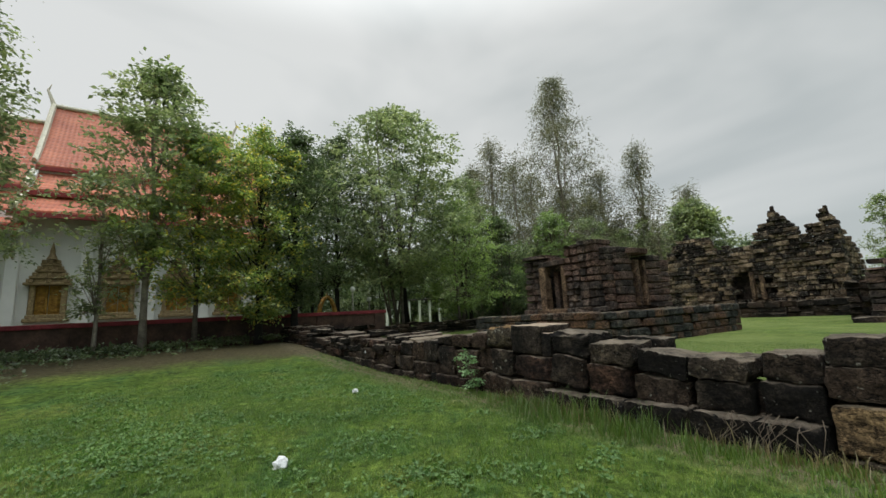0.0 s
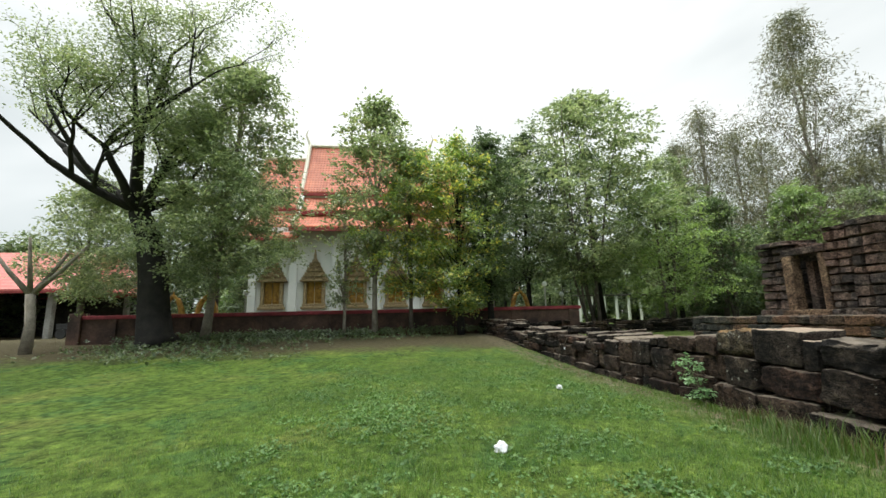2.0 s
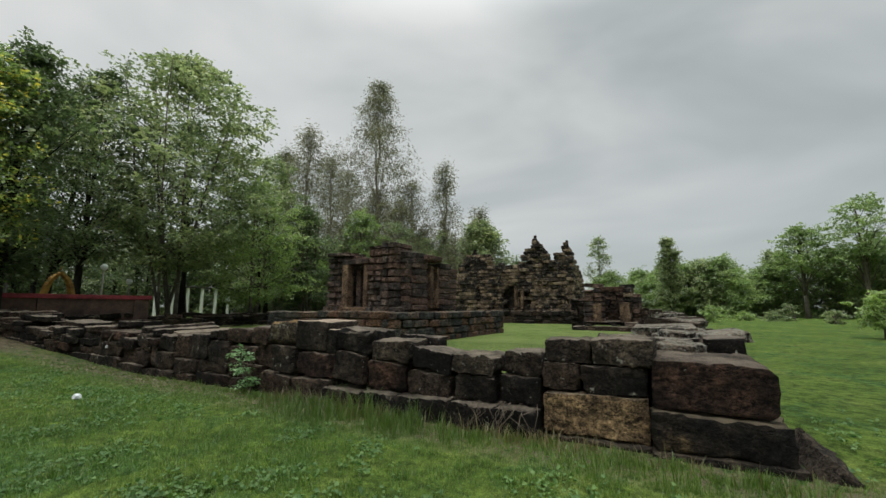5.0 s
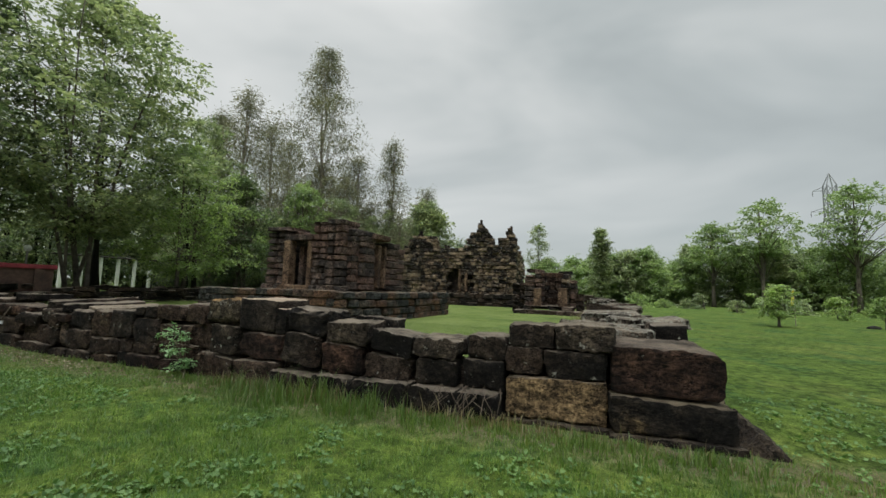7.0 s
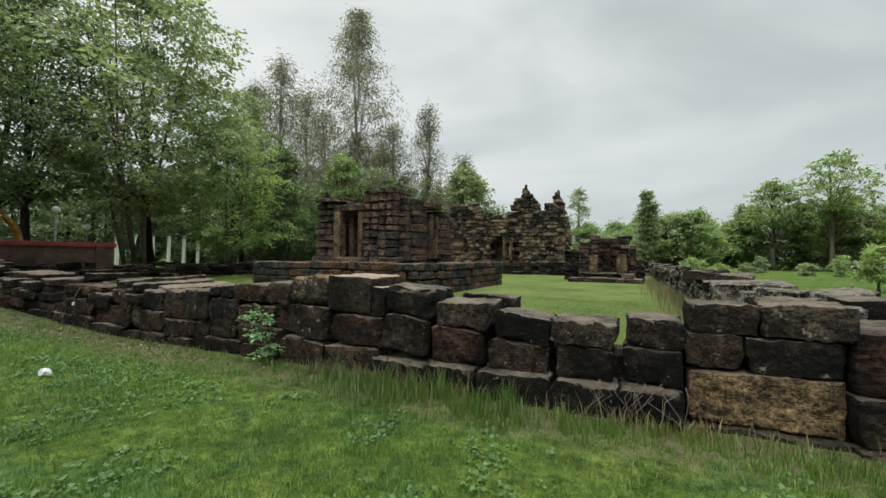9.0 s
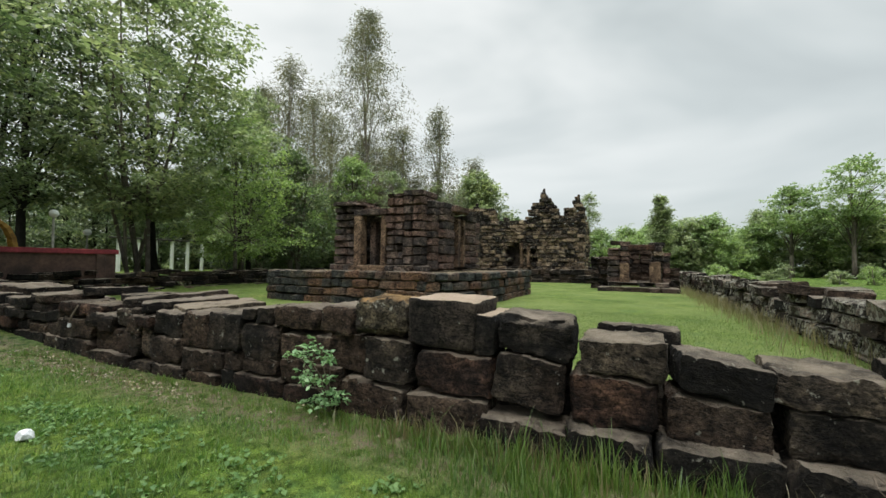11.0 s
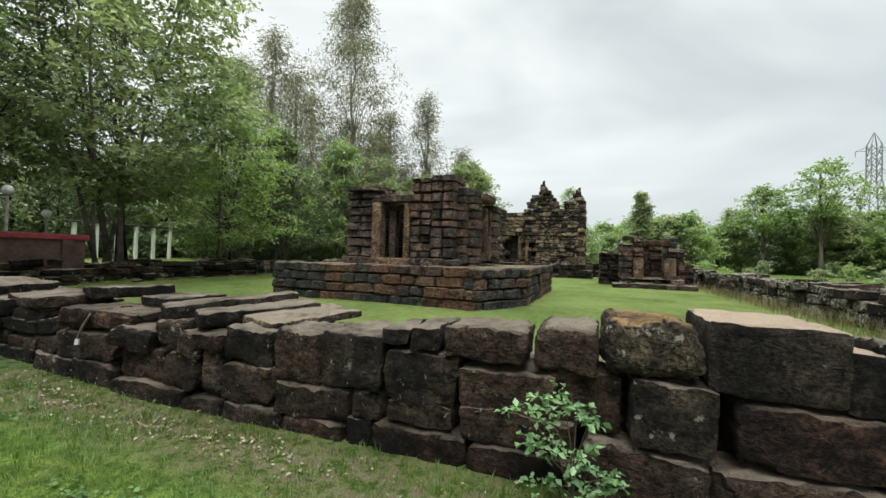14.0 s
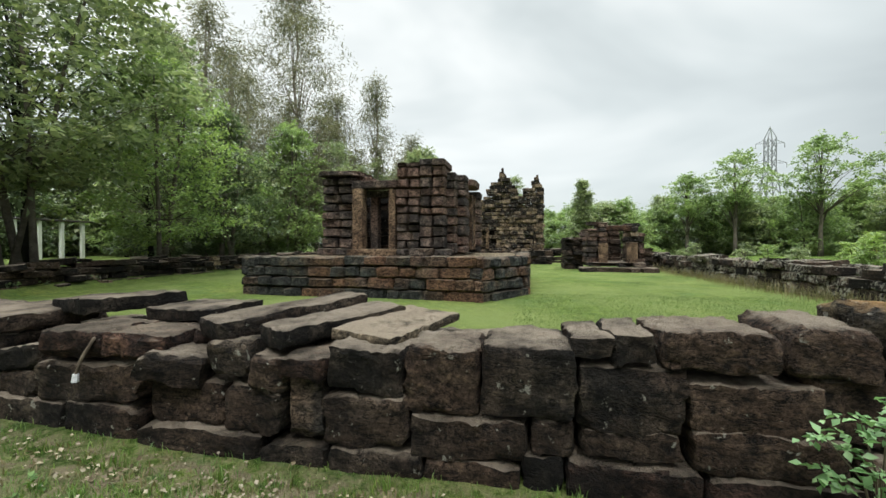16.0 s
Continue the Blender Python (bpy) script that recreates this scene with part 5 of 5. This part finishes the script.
    for y in (-13.55, -10.45, -7.3, -4.25, -1.2):
        w = empty("window", TX, y, 2.4)
        w.parent = temple
        w.matrix_parent_inverse = temple.matrix_basis.inverted()
        bm = bmesh.new()
        box(bm, TX - 0.02, TX + 0.3, y - 0.86, y + 0.86, 2.42, 2.62, 0.03)
        box(bm, TX - 0.02, TX + 0.38, y - 0.96, y + 0.96, 2.2, 2.42, 0.03)
        part("sill", bm, M_GILT, w)
        for sd in (-1, 1):
            bm = bmesh.new()
            box(bm, TX - 0.02, TX + 0.26, y + sd * 0.68 - 0.13, y + sd * 0.68 + 0.13, 2.62, 4.3, 0.03)
            part("frame", bm, M_GILT, w)
            bm = bmesh.new()
            box(bm, TX + 0.02, TX + 0.09, y + sd * 0.28 - 0.265, y + sd * 0.28 + 0.265, 2.63, 4.28, 0.01)
            for zz_ in (2.95, 3.45, 3.95):
                box(bm, TX + 0.09, TX + 0.14, y + sd * 0.28 - 0.15, y + sd * 0.28 + 0.15, zz_ - 0.17, zz_ + 0.17, 0.02)
            part("shutter", bm, M_GOLD, w, "carved gold shutter")
        # stepped spire over the window
        bm = bmesh.new()
        hw, z_ = 1.06, 4.3
        for k in range(4):
            box(bm, TX - 0.02, TX + 0.42 - 0.05 * k, y - hw, y + hw, z_, z_ + 0.15, 0.02)
            box(bm, TX - 0.02, TX + 0.30 - 0.05 * k, y - hw + 0.1, y + hw - 0.1, z_ + 0.15, z_ + 0.36)
            for q in (-0.7, 0, 0.7):
                box(bm, TX, TX + 0.46 - 0.05 * k, y + q * hw - 0.1, y + q * hw + 0.1, z_ + 0.12, z_ + 0.34, 0.03)
            z_ += 0.38
            hw -= 0.21
        tube(bm, [(TX + 0.12, y, z_), (TX + 0.12, y, z_ + 0.35), (TX + 0.12, y, z_ + 0.5), (TX + 0.12, y, z_ + 1.0)], [0.26, 0.12, 0.12, 0.02], 8)
        part("pediment", bm, M_GILT, w, "stepped gilded spire")


temple_hall()

# ---- open shed with the red sheet roof ----
shed = tagged(empty("open_shed", -37, -32, 0.7), "open shed with a red sheet-metal roof and concrete posts", "building")
sb = 0.75
for sgn in (1, -1):
    bm = bmesh.new()
    vs = [bm.verts.new(p) for p in ((-37 + sgn * 5.2, -27.0, 4.1), (-37 + sgn * 5.2, -48.0, 4.1), (-37, -48.0, 7.6), (-37, -28.6, 7.6))]
    f_ = bm.faces.new(vs)
    bmesh.ops.recalc_face_normals(bm, faces=[f_])
    ex = bmesh.ops.extrude_face_region(bm, geom=[f_])
    for v in ex["geom"]:
        if isinstance(v, bmesh.types.BMVert):
            v.co.z -= 0.12
    bmesh.ops.recalc_face_normals(bm, faces=bm.faces)
    part("roof", bm, M_SHEET, shed)
    bm = bmesh.new()
    a = -37 + sgn * 5.2
    box(bm, a - 0.06, a + 0.06, -48, -27, 3.8, 4.0, 0.01)
    part("fascia", bm, M_REDWOOD, shed)
bm = bmesh.new()
vs = [bm.verts.new(p) for p in ((-31.8, -27.0, 4.1), (-37, -28.6, 7.6), (-42.2, -27.0, 4.1))]
f_ = bm.faces.new(vs)
ex = bmesh.ops.extrude_face_region(bm, geom=[f_])
for v in ex["geom"]:
    if isinstance(v, bmesh.types.BMVert):
        v.co.z -= 0.12
bmesh.ops.recalc_face_normals(bm, faces=bm.faces)
part("roof", bm, M_SHEET, shed)
for y in (-29.6, -33.6, -37.6, -41.6):
    for x in (-32.6, -41.4):
        bm = bmesh.new()
        box(bm, x - 0.2, x + 0.2, y - 0.2, y + 0.2, 0.3, 4.0, 0.02)
        part("post", bm, M_CONC, shed)
bm = bmesh.new()
box(bm, -41.9, -41.6, -46, -28.5, 0.3, 3.9)
box(bm, -41.6, -35.0, -46.2, -46, 0.3, 3.9)
part("rear_wall", bm, M_SHADE, shed)
# cart standing in the shed's shade
cart = tagged(empty("hand_cart", -30.6, -26.3, 0.55), "dark metal hand cart beside the brick wall", "cart")
bm = bmesh.new()
box(bm, -31.2, -30.2, -27.4, -25.4, 1.15, 1.25, 0.02)
box(bm, -31.2, -31.12, -27.4, -25.4, 1.25, 1.55)
box(bm, -30.28, -30.2, -27.4, -25.4, 1.25, 1.55)
part("tray", bm, M_BLACKIRON, cart)
for yy in (-27.0, -25.8):
    bm = bmesh.new()
    bmesh.ops.create_cone(bm, segments=18, radius1=0.33, radius2=0.33, depth=0.12, cap_ends=True, matrix=pose(-30.15, yy, 0.85, 0, 90, 0))
    part("wheel", bm, M_BLACKIRON, cart)
bm = bmesh.new()
tube(bm, [(-30.7, -25.4, 1.2), (-30.7, -24.6, 1.5), (-30.7, -24.2, 1.8)], [0.03, 0.03, 0.03], 6)
part("handle", bm, M_BLACKIRON, cart)


# ---- things beyond the brick wall: lamps, golden arches, white pavilion columns ----
def post_lamp(x, y, top):
    z = ground_z(x, y)
    t = tagged(empty("post_lamp", x, y, z), "short garden lamp with a round white globe", "lamp", "garden lamps")
    bm = bmesh.new()
    tube(bm, [(x, y, z - 0.05), (x, y, z + 0.2), (x, y, z + 0.25), (x, y, top - 0.2)], [0.09, 0.09, 0.045, 0.04], 8)
    part("pole", bm, M_CONC, t)
    bm = bmesh.new()
    bmesh.ops.create_uvsphere(bm, u_segments=12, v_segments=8, radius=0.15, matrix=pose(x, y, top - 0.06))
    part("globe", bm, M_GLOBE, t, "", True)


for x, y, top in ((-21.6, 1.2, 3.0), (-21.3, 4.2, 3.2), (-24.5, -0.4, 2.9), (-22.0, -12.5, 3.0), (-23.5, 6.2, 2.7)):
    post_lamp(x, y, top)


def gold_arch(x, y):
    z = ground_z(x, y)
    t = tagged(empty("golden_arch", x, y, z), "small golden pointed arch on a white base", "shrine", "golden arches")
    bm = bmesh.new()
    box(bm, x - 0.5, x + 0.5, y - 0.6, y + 0.6, z - 0.1, z + 1.3, 0.04)
    part("base", bm, M_WHITE, t)
    bm = bmesh.new()
    for s in (-1, 1):
        tube(bm, [(x, y + s * 0.5, z + 1.28), (x, y + s * 0.42, z + 1.75), (x, y + s * 0.28, z + 2.1), (x, y, z + 2.4)], [0.16, 0.15, 0.14, 0.1], 6)
    tube(bm, [(x, y, z + 2.35), (x, y, z + 2.7)], [0.08, 0.01], 6)
    box(bm, x - 0.15, x + 0.15, y - 0.7, y + 0.7, z + 1.28, z + 1.42)
    part("arch", bm, M_GOLD, t)


gold_arch(-23.2, 3.3)
gold_arch(-23.2, -16.7)
gold_arch(-23.4, -15.0)
pav = tagged(empty("white_pavilion", -38, 14, 0.6), "row of white columns under a dark beam, between trees", "building")
for i in range(6):
    bm = bmesh.new()
    y = 14.6 + 1.35 * i
    box(bm, -38.11, -37.89, y - 0.11, y + 0.11, 0.3, 3.1, 0.02)
    part("column", bm, M_WHITE, pav)
bm = bmesh.new()
box(bm, -38.2, -37.8, 14.0, 22.0, 3.1, 3.22, 0.03)
part("beam", bm, M_SHADE, pav, "dark timber beam")

# ---- power pylon and flag in the east ----
pylon = tagged(empty("power_pylon", 43, 90, 0), "tall steel lattice power pylon", "pylon")
bm = bmesh.new()
PXc, PYc = 43.0, 90.0


def half_w(z):
    return 1.9 * (1 - z / 21) + 0.40 if z < 17 else 0.72


zs = [0, 4, 8, 11.5, 14.5, 17, 19, 21, 23]
for sx in (-1, 1):
    for sy in (-1, 1):
        tube(bm, [(PXc + sx * half_w(z), PYc + sy * half_w(z), z) for z in zs] + [(PXc, PYc, 25.4)], [0.11] * len(zs) + [0.05], 4)
for z0_, z1_ in zip(zs, zs[1:]):
    a, b = half_w(z0_), half_w(z1_)
    for sgn in (-1, 1):
        for k in (-1, 1):
            tube(bm, [(PXc - k * a, PYc + sgn * a, z0_), (PXc + k * b, PYc + sgn * b, z1_)], [0.06, 0.06], 4)
            tube(bm, [(PXc + sgn * a, PYc - k * a, z0_), (PXc + sgn * b, PYc + k * b, z1_)], [0.06, 0.06], 4)
part("lattice", bm, M_STEEL, pylon)
for z, w in ((18.0, 3.0), (22.0, 2.6)):
    for s in (-1, 1):
        bm = bmesh.new()
        tube(bm, [(PXc + s * 0.8, PYc, z + 0.8), (PXc + s * w, PYc, z)], [0.07, 0.05], 4)
        tube(bm, [(PXc + s * 0.8, PYc, z), (PXc + s * w, PYc, z)], [0.07, 0.05], 4)
        tube(bm, [(PXc + s * w, PYc, z), (PXc + s * w, PYc, z - 1.0)], [0.06, 0.06], 4)
        part("cross_arm", bm, M_STEEL, pylon)
flag = tagged(empty("flag", 10.15, 20.0, ground_z(10.15, 20)), "yellow flag hanging on a thin pole", "flag")
bm = bmesh.new()
tube(bm, [(10.15, 20, -0.1), (10.15, 20, 1.95)], [0.018, 0.014], 6)
part("pole", bm, M_BARK_PALE, flag)
bm = bmesh.new()
vs = [[bm.verts.new((10.15 - 0.16 * u * (0.6 + 0.4 * v), 20 + 0.05 * math.sin(6 * u + 3 * v), 1.9 - 0.75 * v - 0.15 * u)) for u in (0, 0.33, 0.66, 1)] for v in (0, 0.25, 0.5, 0.75, 1)]
for a, b in zip(vs, vs[1:]):
    for i in range(3):
        bm.faces.new((a[i], a[i + 1], b[i + 1], b[i]))
part("cloth", bm, M_FLAG, flag)
lg = tagged(empty("fallen_log", 13.2, 20.4, 0.1), "short dark fallen log on the grass", "log")
bm = bmesh.new()
tube(bm, [(13.0, 20.3, 0.12), (13.25, 20.4, 0.16), (13.5, 20.5, 0.12)], [0.1, 0.12, 0.09], 8)
part("log_body", bm, M_BARK_DARK, lg)


# ---- small things on the lawn ----
def crumpled(name, x, y, sx, sz, label, seed):
    bm = bmesh.new()
    bmesh.ops.create_icosphere(bm, subdivisions=2, radius=1.0)
    rng = random.Random(seed)
    for v in bm.verts:
        k = 0.75 + 0.5 * rng.random()
        v.co = Vector((v.co.x * sx * k, v.co.y * sx * k, max(-0.2, v.co.z) * sz * k))
    z = ground_z(x, y) + 0.02
    ob = part(name, bm, M_PAPER)
    ob.matrix_basis = pose(x, y, z, 0, 0, seed * 40)
    tagged(ob, label, "litter")


crumpled("crumpled_paper", -3.3, -3.7, 0.075, 0.075, "crumpled white paper lying on the lawn", 1)
crumpled("crumpled_paper", -6.45, -1.66, 0.06, 0.06, "small white paper scrap on the lawn", 2)


def shrub(x, y, z0):
    t = tagged(empty("sapling_shrub", x, y, z0), "fresh green sapling growing from the wall's foot", "plant")
    rng = random.Random(3)
    nrng = np.random.default_rng(3)
    for ox, top in ((-0.20, 0.66), (-0.06, 0.68), (0.02, 0.62), (-0.32, 0.56), (0.10, 0.58), (-0.14, 0.44), (0.04, 0.40), (-0.22, 0.34), (0.20, 0.26), (0.12, 0.16), (-0.20, 0.12), (0.28, 0.20), (0.0, 0.22)):
        oy = rng.uniform(-0.20, -0.06)
        bm = bmesh.new()
        tube(bm, [(x, y, z0), (x + ox * 0.3, y + oy * 0.4, z0 + top * 0.55), (x + ox, y + oy, z0 + top)], [0.007, 0.005, 0.002], 5)
        part("stem", bm, M_TWIG, t)
        cents = [(x + ox * u * u, y + oy * u, z0 + top * (0.1 + 0.9 * u)) for u in (0.88, 1.0)]
        mesh_part("foliage", leaf_cloud(cents, 20, 0.044, 0.050, nrng, 0.12, 0.10, 1.5), L_SHRUB, t)


shrub(-4.62, -0.14, 0.0)


def blades(name, pts, hts, width, nrng, material, lean=0.5, label="", cat="grass"):
    """Thin bent grass blades as one mesh."""
    n = len(pts)
    p = np.array(pts)
    a = nrng.uniform(0, 2 * np.pi, n)
    h = np.array(hts)[:, None]
    s = np.stack([np.cos(a), np.sin(a), np.zeros(n)], 1) * width * nrng.uniform(0.6, 1.3, n)[:, None] * 0.5
    b = a + np.pi / 2 + nrng.normal(size=n) * 0.5
    tip = np.stack([np.cos(b), np.sin(b), np.zeros(n)], 1) * h * nrng.uniform(0.1, 1.0, n)[:, None] * lean
    up = np.array([[0, 0, 1.0]])
    v = np.stack([p - s, p + s, p + tip * 0.35 + up * h * 0.6 + s * 0.7, p + tip * 0.35 + up * h * 0.6 - s * 0.7, p + tip + up * h * 0.95], 1).reshape(-1, 3)
    i = np.arange(n) * 5
    tris = np.stack([np.stack([i, i + 1, i + 2], 1), np.stack([i, i + 2, i + 3], 1), np.stack([i + 3, i + 2, i + 4], 1)], 1).reshape(-1)
    me = bpy.data.meshes.new(name)
    me.vertices.add(len(v))
    me.vertices.foreach_set("co", v.reshape(-1))
    k = len(tris) // 3
    me.loops.add(k * 3)
    me.loops.foreach_set("vertex_index", tris.astype(np.int32))
    me.polygons.add(k)
    me.polygons.foreach_set("loop_start", np.arange(k, dtype=np.int32) * 3)
    me.update(calc_edges=True)
    ob = mesh_part(name, me, material)
    tagged(ob, label, cat, "", "stuff")
    return ob


gn = np.random.default_rng(11)
pts, hts = [], []
for k in range(420000):
    x = -14.0 + 19.0 * gn.random()
    y = -0.02 - 9.0 * gn.random()
    near = 1.0 - smooth((math.hypot(x + 3.0, (y + 2.4) * 1.6) - 5.0) / 6.0)
    if (x > -2.5 and y < -6.5) or gn.random() > near:
        continue
    if x < -5.0 and y > -0.46 + 0.5 * noise.noise((x * 1.6, y * 1.6, 8.0)) and gn.random() < 0.75:
        continue
    den = 0.35 + 0.6 * noise.noise((x * 0.9, y * 0.9, 5.0)) + 1.0 * noise.noise((x * 3.6, y * 3.6, 1.0))
    if gn.random() > 0.45 + den * 0.6:
        continue
    pts.append((x, y, ground_z(x, y) - 0.005))
    hts.append((0.016 + 0.026 * gn.random()) * (1.0 + 0.9 * max(0.0, den)))
blades("grass", pts, hts, 0.0065, gn, L_GRASS, 0.9, "short green lawn grass")
pts, hts = [], []
for k in range(26000):
    x, y = -6.5 + 8 * gn.random(), 1.0 + 8.0 * gn.random()
    pts.append((x, y, ground_z(x, y) - 0.005))
    hts.append(0.02 + 0.03 * gn.random())
blades("grass", pts, hts, 0.009, gn, L_LONG, 0.9, "short grass inside the ruined enclosure")
# long grass and straw along the foot of the wall
pts, hts = [], []
def tufts(x0, y0, sx, sy, clumps_, per_, hh, keep):
    for c in range(clumps_):
        cx, cy = x0 + gn.normal() * sx, y0 + gn.normal() * sy
        hc = hh * (0.45 + 0.9 * gn.random())
        for k in range(per_):
            x, y = cx + gn.normal() * 0.045, cy + gn.normal() * 0.04
            if keep(x, y):
                pts.append((x, y, ground_z(x, y) - 0.01))
                hts.append(hc * (0.35 + 0.8 * gn.random()))


def in_front(x, y):
    return y < -0.06


for spec in ((-2.5, -0.42, 0.85, 0.22, 110, 22, 0.19), (-2.3, -0.34, 0.65, 0.12, 30, 22, 0.30), (-3.4, -0.3, 0.4, 0.07, 16, 22, 0.15), (0.9, -0.5, 0.9, 0.14, 55, 24, 0.11), (-0.9, -0.42, 0.7, 0.14, 38, 22, 0.10),
             (-6.8, -0.25, 0.8, 0.07, 20, 18, 0.09), (-4.9, -0.26, 0.5, 0.08, 20, 20, 0.10), (1.7, -0.75, 0.6, 0.12, 26, 22, 0.13), (-9.0, -0.35, 1.4, 0.1, 26, 16, 0.08), (-3.0, -2.6, 3.0, 1.3, 90, 14, 0.055)):
    tufts(*spec, in_front)
blades("long_grass", pts, hts, 0.008, gn, L_LONG, 0.6, "long uncut grass at the foot of the wall")
pts, hts = [], []
for x0, y0, sx, sy, n, hh in ((-2.6, -0.36, 0.8, 0.14, 260, 0.22), (-3.4, -0.24, 0.4, 0.06, 260, 0.16), (-0.3, -0.3, 0.4, 0.08, 320, 0.14), (1.1, -0.42, 0.9, 0.1, 170, 0.13), (0.9, 12.0, 0.35, 6.0, 3800, 0.34), (-7.6, -0.35, 0.6, 0.1, 220, 0.06), (-9.0, -0.5, 0.9, 0.14, 320, 0.05)):
    for k in range(n):
        x, y = x0 + gn.normal() * sx, y0 + gn.normal() * sy
        if y0 > 1 and not (2 < y < 26 and x < 1.0):
            continue
        if y0 < 1 and y > -0.05:
            continue
        pts.append((x, y, ground_z(x, y) - 0.01))
        hts.append(hh * (0.4 + gn.random()))
blades("dry_grass", pts, hts, 0.009, gn, L_STRAW, 0.7, "dry straw-coloured grass along the walls")
# clover patches
cents = []
for x0, y0, sx, sy, n in ((-5.2, -4.9, 0.6, 0.45, 420), (0.2, -2.6, 0.5, 0.35, 160), (-8.0, -5.5, 1.2, 0.7, 260), (-1.5, -3.6, 0.8, 0.5, 140), (-14.0, -11.0, 1.8, 1.4, 150), (-15.5, -14.0, 1.5, 1.2, 110), (3.8, 0.5, 0.9, 0.8, 420), (-6.0, -1.4, 0.5, 0.3, 70), (-17.8, -9.0, 0.9, 3.2, 170), (-19.5, -6.0, 0.35, 4.5, 520), (-19.3, -12.0, 0.5, 2.0, 260)):
    for k in range(n):
        x, y = x0 + gn.normal() * sx, y0 + gn.normal() * sy
        if abs(y) < 0.15 and x < 2.4:
            continue
        cents.append((x, y, ground_z(x, y) + 0.03 + (0.06 if x < -12 else 0.0) * gn.random()))
for k in range(190):
    x0, y0 = -11 + 15 * gn.random(), -0.7 - 5.8 * gn.random()
    for j in range(gn.integers(5, 22)):
        x, y = x0 + gn.normal() * 0.16, y0 + gn.normal() * 0.13
        if y < -0.3:
            cents.append((x, y, ground_z(x, y) + 0.02))
me = leaf_cloud([c for c in cents if c[0] > -12], 6, 0.03, 0.036, gn, 0.35, -0.05, 1.1)
tagged(mesh_part("clover", me, L_CLOVER), "low broad-leaved weeds spread through the lawn", "weeds", "", "stuff")
me = leaf_cloud([(x, y, z + 0.08 + 0.2 * gn.random() * (x < -18.5)) for x, y, z in cents if x <= -12], 9, 0.10, 0.11, gn, 0.5, -0.1, 1.4)
tagged(mesh_part("weeds", me, L_DARK), "dark leafy weeds along the brick wall and under the trees", "weeds", "", "stuff")
# fallen leaves and chips at the wall's foot
cents = [(-8.2 + gn.normal() * 1.5, -0.44 + gn.normal() * 0.13, 0.0) for k in range(520)]
cents = [(x, y, ground_z(x, y) + 0.025) for x, y, _ in cents if y < -0.1]
me = leaf_cloud(cents, 1, 0.01, 0.032, gn, 0.1, 0.0, 1.3)
L_LITTER = leaf_mat("dry_leaf", [(0.12, 0.09, 0.06), (0.22, 0.175, 0.125), (0.36, 0.32, 0.25)], 0.1, 0.9)
tagged(mesh_part("fallen_leaves", me, L_LITTER), "dry fallen leaves and stone chips on the grass", "leaves", "", "stuff")
# dry roots tangled over the ledge
roots = tagged(empty("dry_roots", -0.35, -0.2, 0.1), "tangle of dry grey roots hanging over the ledge", "roots")
bm = bmesh.new()
rg = random.Random(8)
for k in range(20):
    x = -0.75 + rg.random() * 0.75
    p = [(x, -0.12 - rg.random() * 0.05, 0.26 + rg.random() * 0.08), (x + rg.uniform(-0.12, 0.12), -0.2 - rg.random() * 0.06, 0.2 + rg.random() * 0.06), (x + rg.uniform(-0.22, 0.22), -0.24 - rg.random() * 0.08, 0.03)]
    tube(bm, p, [0.004, 0.0035, 0.002], 4)
tagged(part("root_tangle", bm, M_TWIG, roots), kind="stuff")

rope = tagged(empty("hanging_rope", -9.62, -0.06, 0.6), "short grey rope end hanging over a wall block", "rope")
bm = bmesh.new()
tube(bm, [(-9.5, 0.12, 0.80), (-9.52, -0.03, 0.76), (-9.58, -0.07, 0.62), (-9.63, -0.075, 0.50)], [0.012, 0.012, 0.012, 0.012], 6)
part("cord", bm, M_TWIG, rope)
bm = bmesh.new()
tube(bm, [(-9.63, -0.075, 0.50), (-9.635, -0.078, 0.44)], [0.02, 0.024], 6)
part("whipped_end", bm, M_PAPER, rope, "white wrapped end")
